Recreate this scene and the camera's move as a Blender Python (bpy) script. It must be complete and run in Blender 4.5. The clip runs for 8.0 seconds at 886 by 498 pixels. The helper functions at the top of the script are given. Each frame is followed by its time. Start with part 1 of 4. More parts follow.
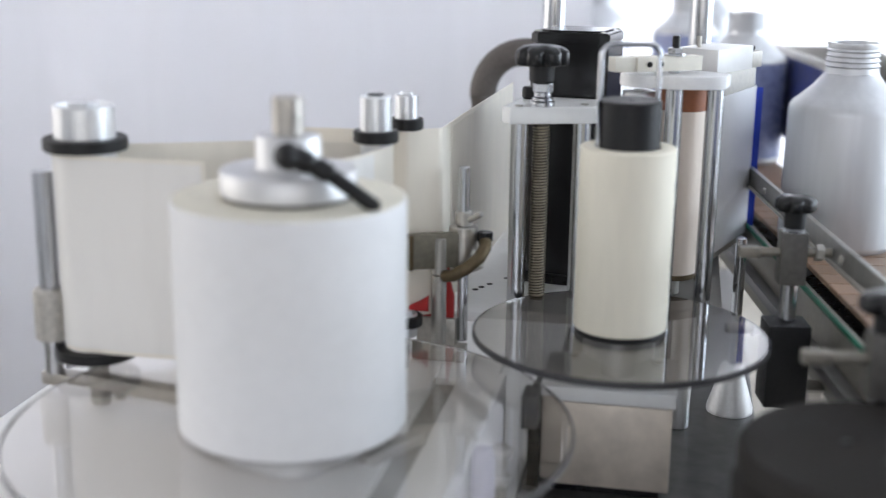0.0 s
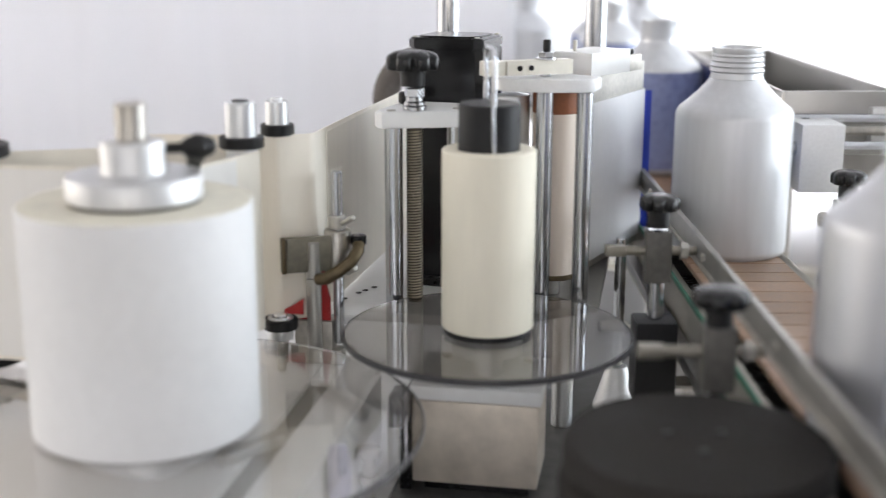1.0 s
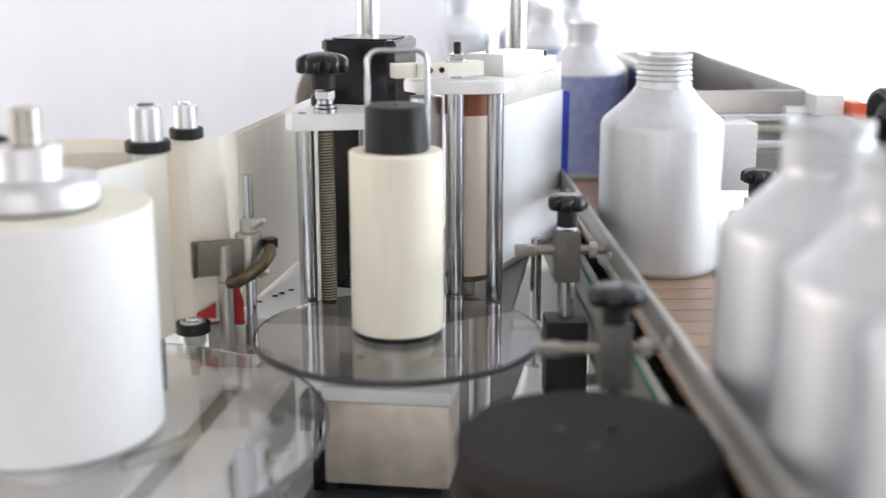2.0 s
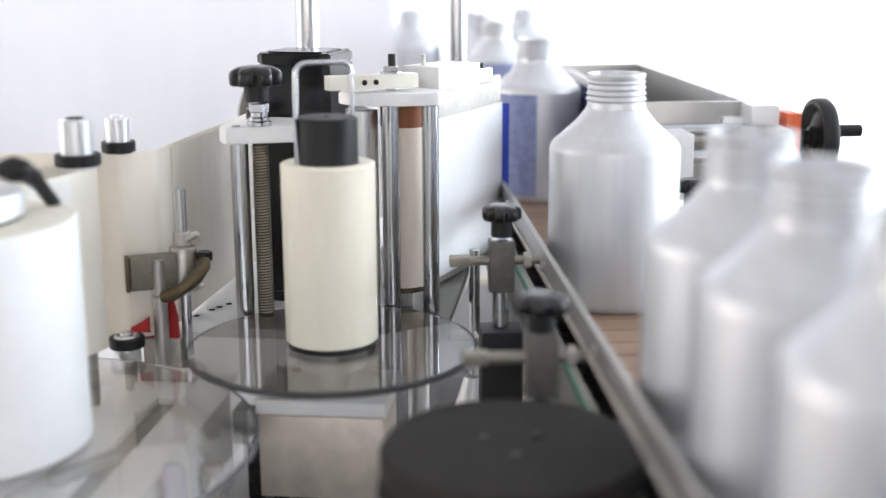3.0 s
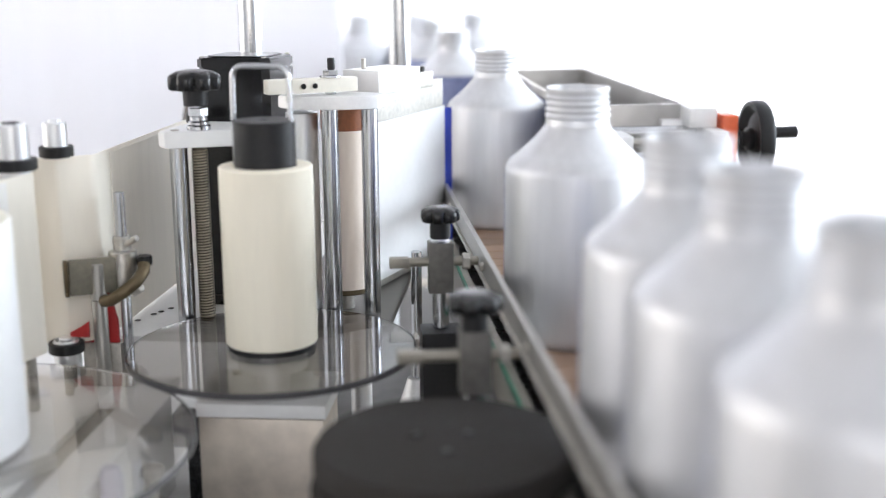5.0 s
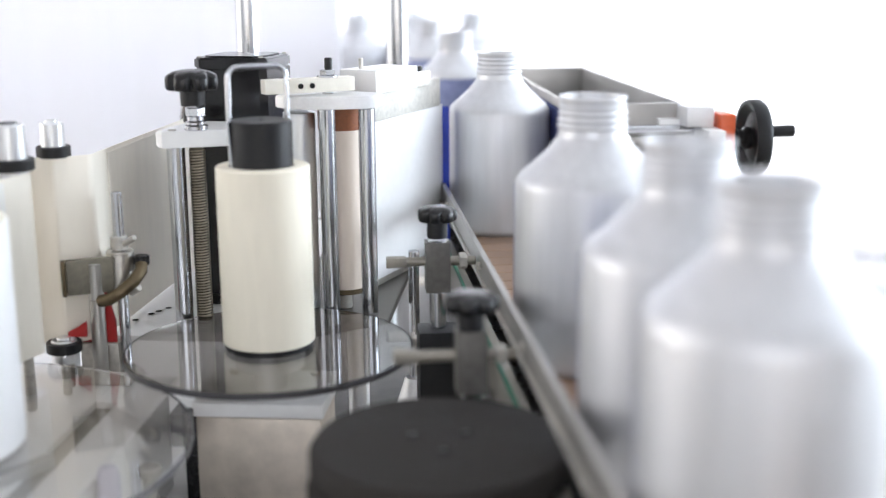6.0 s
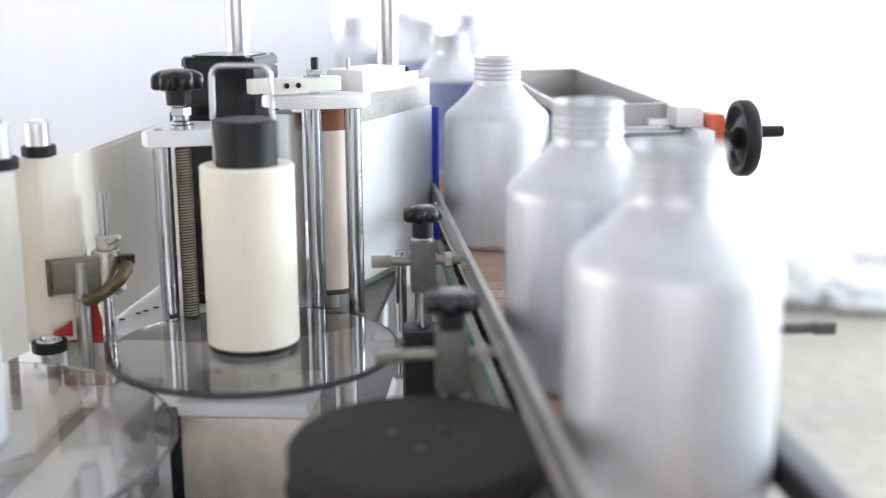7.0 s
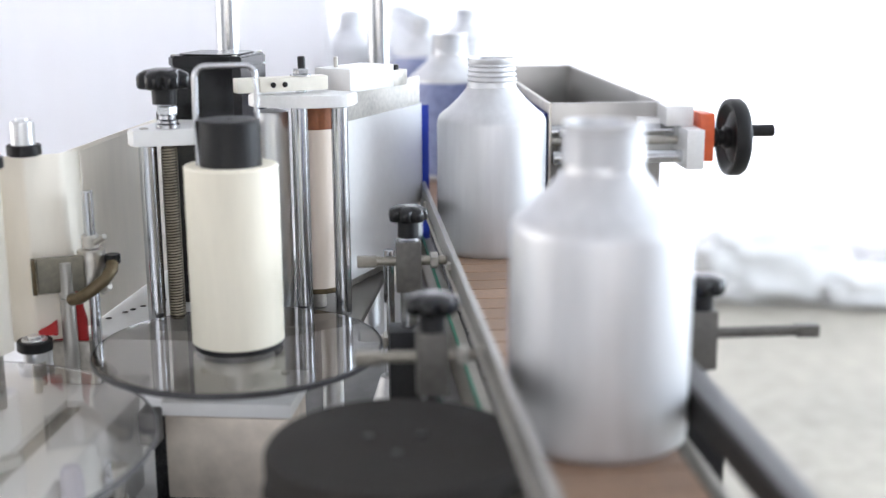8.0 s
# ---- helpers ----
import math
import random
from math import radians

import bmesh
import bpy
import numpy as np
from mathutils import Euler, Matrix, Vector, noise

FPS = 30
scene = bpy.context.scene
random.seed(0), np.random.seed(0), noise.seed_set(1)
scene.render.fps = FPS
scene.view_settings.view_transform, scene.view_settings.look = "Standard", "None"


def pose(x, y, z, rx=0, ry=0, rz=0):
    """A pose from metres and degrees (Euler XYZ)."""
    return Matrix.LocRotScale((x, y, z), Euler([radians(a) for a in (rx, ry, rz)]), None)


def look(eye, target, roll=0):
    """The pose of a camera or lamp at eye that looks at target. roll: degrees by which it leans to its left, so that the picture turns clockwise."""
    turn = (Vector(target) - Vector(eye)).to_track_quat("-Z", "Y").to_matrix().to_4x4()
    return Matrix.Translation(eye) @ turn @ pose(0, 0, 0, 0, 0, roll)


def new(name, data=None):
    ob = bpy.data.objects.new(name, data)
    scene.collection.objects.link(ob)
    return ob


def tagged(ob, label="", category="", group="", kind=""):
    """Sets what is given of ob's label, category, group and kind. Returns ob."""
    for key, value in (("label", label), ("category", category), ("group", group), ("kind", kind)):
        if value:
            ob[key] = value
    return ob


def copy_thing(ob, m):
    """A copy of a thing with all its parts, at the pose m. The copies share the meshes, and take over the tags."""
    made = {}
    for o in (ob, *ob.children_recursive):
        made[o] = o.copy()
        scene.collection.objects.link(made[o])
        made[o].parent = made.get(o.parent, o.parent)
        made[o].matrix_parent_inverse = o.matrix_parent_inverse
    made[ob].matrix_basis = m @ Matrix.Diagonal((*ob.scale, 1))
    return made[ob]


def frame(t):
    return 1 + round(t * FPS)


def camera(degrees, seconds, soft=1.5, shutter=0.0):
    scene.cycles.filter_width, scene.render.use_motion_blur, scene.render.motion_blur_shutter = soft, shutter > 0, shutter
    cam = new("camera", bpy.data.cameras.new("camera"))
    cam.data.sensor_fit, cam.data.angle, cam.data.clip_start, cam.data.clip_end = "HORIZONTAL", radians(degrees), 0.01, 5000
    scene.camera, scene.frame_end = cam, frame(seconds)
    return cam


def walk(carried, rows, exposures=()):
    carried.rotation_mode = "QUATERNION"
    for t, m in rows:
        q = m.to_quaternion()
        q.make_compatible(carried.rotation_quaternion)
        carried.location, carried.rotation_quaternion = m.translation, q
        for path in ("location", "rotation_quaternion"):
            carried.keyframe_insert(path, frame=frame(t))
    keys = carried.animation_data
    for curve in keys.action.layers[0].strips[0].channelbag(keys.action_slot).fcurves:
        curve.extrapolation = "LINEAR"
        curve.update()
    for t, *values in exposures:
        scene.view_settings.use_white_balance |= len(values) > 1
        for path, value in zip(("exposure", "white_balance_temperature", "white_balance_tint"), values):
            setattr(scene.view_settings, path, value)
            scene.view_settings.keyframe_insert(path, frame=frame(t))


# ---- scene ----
cam = camera(40.0, 8.0, soft=1.1, shutter=0.4)
PATH = [
    (0, (0.107, 0.271, 1.367), (-0.269, 2.17, 0.865), 0.7),
    (0.5, (0.162, 0.271, 1.363), (-0.214, 2.174, 0.874), 0.4),
    (1, (0.216, 0.273, 1.365), (-0.128, 2.182, 0.879), 0.1),
    (1.5, (0.234, 0.274, 1.361), (-0.076, 2.191, 0.882), -0.0),
    (2, (0.262, 0.275, 1.365), (-0.012, 2.197, 0.883), -0.1),
    (3.3, (0.3, 0.276, 1.358), (0.098, 2.215, 0.91), -0.3),
    (3.5, (0.305, 0.274, 1.357), (0.115, 2.215, 0.911), -0.3),
    (4, (0.311, 0.272, 1.36), (0.143, 2.214, 0.91), -0.2),
    (4.5, (0.314, 0.269, 1.356), (0.159, 2.213, 0.913), -0.3),
    (6, (0.318, 0.266, 1.359), (0.165, 2.209, 0.911), -0.4),
    (6.5, (0.326, 0.268, 1.359), (0.172, 2.211, 0.911), -0.3),
    (7, (0.336, 0.267, 1.356), (0.178, 2.21, 0.912), -0.4),
    (7.5, (0.34, 0.268, 1.354), (0.182, 2.212, 0.912), -0.4),
    (8, (0.354, 0.272, 1.363), (0.19, 2.212, 0.907), -0.3),
]
walk(cam, [(t, look(eye, target, roll)) for t, eye, target, roll in PATH],
     exposures=[(0.0, -0.32, 6320, 10.5), (0.5, -0.30, 6500, 11), (1.0, -0.21, 6720, 11), (1.5, 0.02, 6760, 11), (2.0, 0.05, 6720, 11),
                (3.5, 0.11, 6530, 11), (4.5, 0.14, 6550, 11), (6.0, 0.17, 6450, 11), (8.0, 0.12, 6380, 11)])

# the lens has a shallow depth of field
cam.data.dof.use_dof = True
cam.data.dof.focus_distance = 1.36
cam.data.dof.aperture_fstop = 2.5

# ---- world and light ----
world = bpy.data.worlds.new("sky")
scene.world = world
world.use_nodes = True
wn = world.node_tree.nodes
sky = wn.new("ShaderNodeTexSky")
sky.sky_type = "NISHITA"
sky.sun_disc = False
sky.sun_elevation, sky.sun_rotation = radians(38), radians(150)
world.node_tree.links.new(sky.outputs[0], wn["Background"].inputs[0])
wn["Background"].inputs[1].default_value = 0.12


def window_light(name, eye, target, w, h, watts, colour):
    lamp = bpy.data.lights.new(name, "AREA")
    lamp.shape, lamp.size, lamp.size_y = "RECTANGLE", w, h
    lamp.energy, lamp.color = watts, colour
    ob = new(name, lamp)
    ob.matrix_world = look(eye, target)
    return ob


window_light("window_light_back", (0.2, 5.72, 1.48), (0.2, 0, 1.48), 6.3, 2.6, 370, (0.95, 0.97, 1.0))
window_light("window_light_right", (3.62, 2.9, 1.7), (0, 2.9, 1.7), 3.4, 1.7, 195, (0.81, 0.905, 1.0))
# left and front lamps are added fill; their windows are never in view
window_light("fill_light_left", (-3.12, 1.6, 1.7), (0, 1.6, 1.4), 3.4, 1.7, 60, (1.0, 0.93, 0.87))
window_light("fill_light_front", (0.5, -2.42, 1.9), (0.5, 1.2, 1.2), 3.4, 1.5, 31, (1.0, 0.97, 0.98))


# ---- materials ----
def material(name, colour, rough=0.5, metal=0.0, vary=0.06, scale=40.0, bump=0.0, bump_scale=300.0, stretch=(1, 1, 1), coat=0.0, second=None, object_tone=0.0, spec=0.5):
    m = bpy.data.materials.new(name)
    m.use_nodes = True
    nt = m.node_tree
    n, l = nt.nodes, nt.links
    b = n["Principled BSDF"]
    b.inputs["Metallic"].default_value = metal
    b.inputs["Coat Weight"].default_value = coat
    b.inputs["Specular IOR Level"].default_value = spec
    tc = n.new("ShaderNodeTexCoord")
    mp = n.new("ShaderNodeMapping")
    mp.inputs["Scale"].default_value = stretch
    l.new(tc.outputs["Object"], mp.inputs["Vector"])
    big = n.new("ShaderNodeTexNoise")
    big.inputs["Scale"].default_value = scale * 0.25
    big.inputs["Detail"].default_value = 4
    fine = n.new("ShaderNodeTexNoise")
    fine.inputs["Scale"].default_value = scale * 3
    fine.inputs["Detail"].default_value = 3
    l.new(mp.outputs[0], big.inputs["Vector"])
    l.new(mp.outputs[0], fine.inputs["Vector"])
    add = n.new("ShaderNodeMath")
    add.operation = "ADD"
    half = n.new("ShaderNodeMath")
    half.operation = "MULTIPLY"
    half.inputs[1].default_value = 0.5
    l.new(big.outputs["Fac"], add.inputs[0])
    l.new(fine.outputs["Fac"], add.inputs[1])
    l.new(add.outputs[0], half.inputs[0])
    ramp = n.new("ShaderNodeValToRGB")
    dark = tuple(max(0.0, c * (1 - 2 * vary)) for c in colour) if second is None else second
    light = tuple(min(1.0, c * (1 + vary)) for c in colour)
    ramp.color_ramp.elements[0].position, ramp.color_ramp.elements[1].position = 0.35, 0.62
    ramp.color_ramp.elements[0].color = (*dark, 1)
    ramp.color_ramp.elements[1].color = (*light, 1)
    l.new(half.outputs[0], ramp.inputs[0])
    out = ramp.outputs[0]
    if object_tone:
        info = n.new("ShaderNodeObjectInfo")
        hsv = n.new("ShaderNodeHueSaturation")
        rng = n.new("ShaderNodeMapRange")
        rng.inputs["To Min"].default_value, rng.inputs["To Max"].default_value = 1 - object_tone, 1 + object_tone
        l.new(info.outputs["Random"], rng.inputs["Value"])
        l.new(rng.outputs[0], hsv.inputs["Value"])
        l.new(out, hsv.inputs["Color"])
        out = hsv.outputs[0]
    l.new(out, b.inputs["Base Color"])
    rr = n.new("ShaderNodeMapRange")
    rr.inputs["From Min"].default_value, rr.inputs["From Max"].default_value = 0.3, 0.7
    rr.inputs["To Min"].default_value, rr.inputs["To Max"].default_value = max(0.02, rough * 0.8), min(1, rough * 1.2)
    l.new(half.outputs[0], rr.inputs["Value"])
    l.new(rr.outputs[0], b.inputs["Roughness"])
    if bump:
        bn = n.new("ShaderNodeTexNoise")
        bn.inputs["Scale"].default_value = bump_scale
        l.new(mp.outputs[0], bn.inputs["Vector"])
        bp = n.new("ShaderNodeBump")
        bp.inputs["Strength"].default_value = bump
        bp.inputs["Distance"].default_value = 0.002
        l.new(bn.outputs["Fac"], bp.inputs["Height"])
        l.new(bp.outputs[0], b.inputs["Normal"])
    return m


def clear(name, colour, rough=0.02):
    m = bpy.data.materials.new(name)
    m.use_nodes = True
    b = m.node_tree.nodes["Principled BSDF"]
    b.inputs["Base Color"].default_value = (*colour, 1)
    b.inputs["Transmission Weight"].default_value = 1.0
    b.inputs["Roughness"].default_value = rough
    b.inputs["IOR"].default_value = 1.49
    return m


label_white = material("label_white", (0.86, 0.86, 0.86), 0.42, vary=0.015, scale=30, bump=0.02, bump_scale=500)
paper_cream = material("paper_cream", (0.86, 0.805, 0.665), 0.55, vary=0.02, scale=40, stretch=(1, 1, 0.15), bump=0.03, bump_scale=500)
paper_edge = material("paper_edge", (0.78, 0.74, 0.62), 0.7, vary=0.05, scale=200, bump=0.1, bump_scale=900)
web_paper = material("web_paper", (0.86, 0.81, 0.71), 0.5, vary=0.03, scale=18, stretch=(1, 1, 0.2))
paper_label = material("paper_label", (0.84, 0.82, 0.78), 0.45, vary=0.02, scale=18, stretch=(1, 1, 0.2))
label_blue = material("label_blue", (0.02, 0.05, 0.42), 0.4, vary=0.05)
aluminium = material("aluminium", (0.78, 0.79, 0.80), 0.36, 0.9, vary=0.05, scale=60, stretch=(1, 1, 0.2), bump=0.03, bump_scale=700)
anodised = material("anodised_aluminium", (0.80, 0.80, 0.80), 0.5, 0.55, vary=0.03, scale=90, bump=0.05, bump_scale=1500)
white_paint = material("white_paint", (0.80, 0.80, 0.79), 0.4, vary=0.02, scale=25, bump=0.02)
ivory_paint = material("ivory_paint", (0.76, 0.73, 0.64), 0.42, vary=0.03, scale=40)
stainless = material("stainless", (0.58, 0.55, 0.50), 0.36, 0.9, vary=0.12, scale=24, bump=0.04, bump_scale=600)
housing_steel = material("housing_steel", (0.60, 0.535, 0.46), 0.42, 0.6, vary=0.12, scale=14, bump=0.02, bump_scale=500)
trough_steel = material("trough_steel", (0.42, 0.41, 0.395), 0.36, 0.85, vary=0.06, scale=9)
stainless_dull = material("dull_stainless", (0.50, 0.48, 0.44), 0.5, 0.75, vary=0.12, scale=60, bump=0.08, bump_scale=900)
dark_steel = material("dark_steel", (0.20, 0.195, 0.19), 0.42, 0.7, vary=0.15, scale=18, bump=0.05, bump_scale=500)
grey_plastic = material("grey_plastic", (0.10, 0.098, 0.10), 0.5, vary=0.1, scale=80, bump=0.05)
clamp_block = material("clamp_block_steel", (0.145, 0.138, 0.125), 0.5, 0.4, vary=0.12, scale=50, bump=0.06, bump_scale=800)
clamp_steel = material("clamp_steel", (0.42, 0.41, 0.385), 0.42, 0.85, vary=0.1, scale=50, stretch=(1, 1, 0.2), bump=0.05, bump_scale=800)
matt_aluminium = material("matt_aluminium", (0.66, 0.66, 0.66), 0.48, 0.75, vary=0.05, scale=80, stretch=(1, 1, 0.1), bump=0.04, bump_scale=900)
chrome = material("chrome", (0.55, 0.56, 0.58), 0.22, 1.0, vary=0.03, scale=30)
black_plastic = material("black_plastic", (0.013, 0.013, 0.014), 0.45, vary=0.15, scale=120, bump=0.06, bump_scale=1600, spec=0.32)
black_gloss = material("black_gloss", (0.008, 0.008, 0.009), 0.24, vary=0.1, scale=90, spec=0.4)
spindle_steel = material("spindle_steel", (0.07, 0.06, 0.045), 0.4, 0.8, vary=0.15, scale=90)
thread_steel = material("thread_steel", (0.34, 0.30, 0.23), 0.35, 0.85, vary=0.15, scale=90)
black_metal = material("black_metal", (0.008, 0.008, 0.009), 0.28, vary=0.1, scale=60, spec=0.35)
motor_black = material("motor_black", (0.009, 0.009, 0.010), 0.22, vary=0.03, scale=8, spec=0.45)
black_rubber = material("black_rubber", (0.025, 0.0222, 0.0195), 0.8, vary=0.18, scale=70, bump=0.12, bump_scale=1200, spec=0.3)
sleeve_paper = material("sleeve_paper", (0.76, 0.66, 0.57), 0.55, vary=0.03, scale=40, stretch=(1, 1, 0.15))
brown_rubber = material("brown_rubber", (0.27, 0.09, 0.035), 0.6, vary=0.1, scale=90)
brass = material("bronze", (0.13, 0.10, 0.06), 0.45, 0.8, vary=0.15, scale=80)
red_plastic = material("red_plastic", (0.40, 0.025, 0.025), 0.4, vary=0.08)
orange_plastic = material("orange_plastic", (0.75, 0.13, 0.04), 0.4, vary=0.05)
green_plastic = material("green_plastic", (0.012, 0.14, 0.08), 0.45, vary=0.08)
belt_brown = material("belt_brown", (0.30, 0.19, 0.125), 0.5, vary=0.12, scale=60, bump=0.08, bump_scale=700, object_tone=0.12)
bottle_metal = material("bottle_aluminium", (0.665, 0.672, 0.688), 0.46, 0.64, vary=0.05, scale=30, stretch=(1, 1, 0.12), bump=0.11, bump_scale=55)
bottle_label = material("bottle_label_blue", (0.27, 0.31, 0.52), 0.28, vary=0.05, scale=30, coat=0.5)
hose_rubber = material("hose_rubber", (0.12, 0.105, 0.095), 0.65, vary=0.12, scale=60)
foam_navy = material("navy_foam", (0.014, 0.026, 0.14), 0.75, vary=0.2, scale=150, bump=0.3, bump_scale=900)
concrete = material("concrete_floor", (0.30, 0.275, 0.23), 0.7, vary=0.12, scale=5, bump=0.15, bump_scale=60, second=(0.215, 0.198, 0.165))
wall_paint = material("wall_paint", (0.82, 0.82, 0.83), 0.8, vary=0.02, scale=6, bump=0.05)
sack_white = material("sack_white", (0.62, 0.62, 0.61), 0.7, vary=0.05, scale=30, bump=0.3, bump_scale=60)
cream_paint = material("cream_paint", (0.84, 0.825, 0.80), 0.4, vary=0.03, scale=30)
lavender = material("lavender_reflection", (0.50, 0.49, 0.58), 0.45, vary=0.05)
smoked = clear("smoked_acrylic", (0.47, 0.45, 0.43))
sensor_olive = material("sensor_olive", (0.20, 0.185, 0.145), 0.5, 0.5, vary=0.12, scale=60)
rod_steel = material("rod_steel", (0.30, 0.28, 0.24), 0.45, 0.7, vary=0.1, scale=50)
plate_dark = material("plate_dark", (0.17, 0.16, 0.145), 0.5, 0.5, vary=0.12, scale=16)
clear_acrylic = clear("clear_acrylic", (0.965, 0.955, 0.945))
dark_rim = material("disc_rim", (0.16, 0.16, 0.17), 0.35, vary=0.05)
smoked_rim = material("smoked_rim", (0.055, 0.053, 0.057), 0.3, vary=0.05)

curtain = bpy.data.materials.new("curtain_cloth")
curtain.use_nodes = True
cn, cl_ = curtain.node_tree.nodes, curtain.node_tree.links
cn.clear()
co = cn.new("ShaderNodeOutputMaterial")
cm = cn.new("ShaderNodeMixShader")
cd = cn.new("ShaderNodeBsdfDiffuse")
ct = cn.new("ShaderNodeBsdfTranslucent")
cw = cn.new("ShaderNodeTexNoise")
cw.inputs["Scale"].default_value = 9
cr = cn.new("ShaderNodeValToRGB")
cr.color_ramp.elements[0].color, cr.color_ramp.elements[1].color = (0.86, 0.86, 0.88, 1), (0.91, 0.91, 0.93, 1)
cl_.new(cw.outputs["Fac"], cr.inputs[0])
cl_.new(cr.outputs[0], cd.inputs["Color"])
cl_.new(cr.outputs[0], ct.inputs["Color"])
cm.inputs[0].default_value = 0.68
cl_.new(cd.outputs[0], cm.inputs[1])
cl_.new(ct.outputs[0], cm.inputs[2])
cl_.new(cm.outputs[0], co.inputs[0])


# ---- mesh helpers ----
def finish(name, bm, mat, angle=38):
    me = bpy.data.meshes.new(name)
    bmesh.ops.recalc_face_normals(bm, faces=bm.faces[:])
    bm.to_mesh(me)
    bm.free()
    me.materials.append(mat)
    me.shade_smooth()
    me.set_sharp_from_angle(angle=radians(angle))
    return me


def part(name, bm, mat, parent, label=""):
    ob = new(name, finish(name, bm, mat))
    ob.parent = parent
    if label:
        tagged(ob, label)
    return ob


def thing(name, label, category, m=None, group="", kind=""):
    ob = new(name)
    ob.empty_display_size = 0.02
    if m is not None:
        ob.matrix_basis = m
    return tagged(ob, label, category, group, kind)


def solo(name, bm, mat, label, category, m=None, group="", kind=""):
    ob = new(name, finish(name, bm, mat))
    if m is not None:
        ob.matrix_basis = m
    return tagged(ob, label, category, group, kind)


def box(x0, x1, y0, y1, z0, z1, bevel=0.0015, bm=None, m=None):
    own = bmesh.new()
    bmesh.ops.create_cube(own, size=1.0, matrix=Matrix.Translation(((x0 + x1) / 2, (y0 + y1) / 2, (z0 + z1) / 2)) @ Matrix.Diagonal((x1 - x0, y1 - y0, z1 - z0, 1)))
    if bevel:
        bmesh.ops.bevel(own, geom=own.edges[:], offset=bevel, segments=2, affect="EDGES", profile=0.6)
    return merge(own, bm, m)


def merge(own, bm=None, m=None):
    if m is not None:
        bmesh.ops.transform(own, matrix=m, verts=own.verts[:])
    if bm is None:
        return own
    me = bpy.data.meshes.new("join")
    own.to_mesh(me)
    own.free()
    bm.from_mesh(me)
    bpy.data.meshes.remove(me)
    return bm


def lathe(profile, seg=48, bm=None, m=None, closed=False):
    """Turn a profile of (radius, z) about z; it is closed at the axis where the radius is 0."""
    own = bmesh.new()
    rings = []
    for r, z in profile:
        if r < 1e-6:
            rings.append([own.verts.new((0, 0, z))])
        else:
            rings.append([own.verts.new((r * math.cos(2 * math.pi * i / seg), r * math.sin(2 * math.pi * i / seg), z)) for i in range(seg)])
    pairs = list(zip(rings, rings[1:]))
    if closed:
        pairs.append((rings[-1], rings[0]))
    for a, b in pairs:
        for i in range(seg):
            j = (i + 1) % seg
            if len(a) == 1 and len(b) == 1:
                continue
            if len(a) == 1:
                own.faces.new((a[0], b[i], b[j]))
            elif len(b) == 1:
                own.faces.new((a[i], a[j], b[0]))
            else:
                own.faces.new((a[i], a[j], b[j], b[i]))
    return merge(own, bm, m)


def rod(r, z0, z1, seg=32, bevel=0.001, bm=None, m=None):
    b = min(bevel, r * 0.4)
    return lathe([(0, z0), (r - b, z0), (r, z0 + b), (r, z1 - b), (r - b, z1), (0, z1)], seg, bm, m)


def pipe(a, b, r, seg=24, bm=None, bevel=0.001):
    """A rod from point a to point b."""
    a, b = Vector(a), Vector(b)
    d = b - a
    return rod(r, 0, d.length, seg, bevel, bm, Matrix.Translation(a) @ d.to_track_quat("Z", "Y").to_matrix().to_4x4())


def sweep(points, r, seg=14, bm=None):
    """A round bar along a polyline."""
    own = bmesh.new()
    pts = [Vector(p) for p in points]
    rings = []
    for i, p in enumerate(pts):
        d = (pts[min(i + 1, len(pts) - 1)] - pts[max(i - 1, 0)]).normalized()
        side = d.cross(Vector((0, 0, 1)))
        side = Vector((1, 0, 0)) if side.length < 1e-3 else side.normalized()
        if rings and side.dot(last) < 0:
            side = -side
        last = side
        up = side.cross(d).normalized()
        rings.append([own.verts.new(p + r * (math.cos(2 * math.pi * k / seg) * side + math.sin(2 * math.pi * k / seg) * up)) for k in range(seg)])
    for a, b in zip(rings, rings[1:]):
        for k in range(seg):
            own.faces.new((a[k], a[(k + 1) % seg], b[(k + 1) % seg], b[k]))
    own.faces.new(rings[0])
    own.faces.new(rings[-1])
    return merge(own, bm)


def arc(cx, cy, r, a0, a1, n=12):
    return [(cx + r * math.cos(radians(a0 + (a1 - a0) * i / n)), cy + r * math.sin(radians(a0 + (a1 - a0) * i / n))) for i in range(n + 1)]


def strip(path, z0, z1, thick=0.0012, bm=None):
    """A standing band of paper or sheet along a plan polyline."""
    own = bmesh.new()
    pts = [Vector((x, y, 0)) for x, y in path]
    cols = []
    for i, p in enumerate(pts):
        d = (pts[min(i + 1, len(pts) - 1)] - pts[max(i - 1, 0)]).normalized()
        nrm = Vector((-d.y, d.x, 0)) * thick / 2
        cols.append([own.verts.new((*(p + s * nrm).xy, z)) for s, z in ((1, z0), (1, z1), (-1, z1), (-1, z0))])
    for a, b in zip(cols, cols[1:]):
        for k in range(4):
            own.faces.new((a[k], a[(k + 1) % 4], b[(k + 1) % 4], b[k]))
    own.faces.new(cols[0])
    own.faces.new(cols[-1])
    return merge(own, bm)


def slab(outline, z0, z1, bevel=0.0012):
    """A plate with a plan outline."""
    own = bmesh.new()
    f = own.faces.new([own.verts.new((x, y, z0)) for x, y in outline])
    top = bmesh.ops.extrude_face_region(own, geom=[f])
    bmesh.ops.translate(own, verts=[v for v in top["geom"] if isinstance(v, bmesh.types.BMVert)], vec=(0, 0, z1 - z0))
    if bevel:
        bmesh.ops.bevel(own, geom=[e for e in own.edges if abs(e.verts[0].co.z - e.verts[1].co.z) < 1e-6], offset=bevel, segments=2, affect="EDGES")
    return own


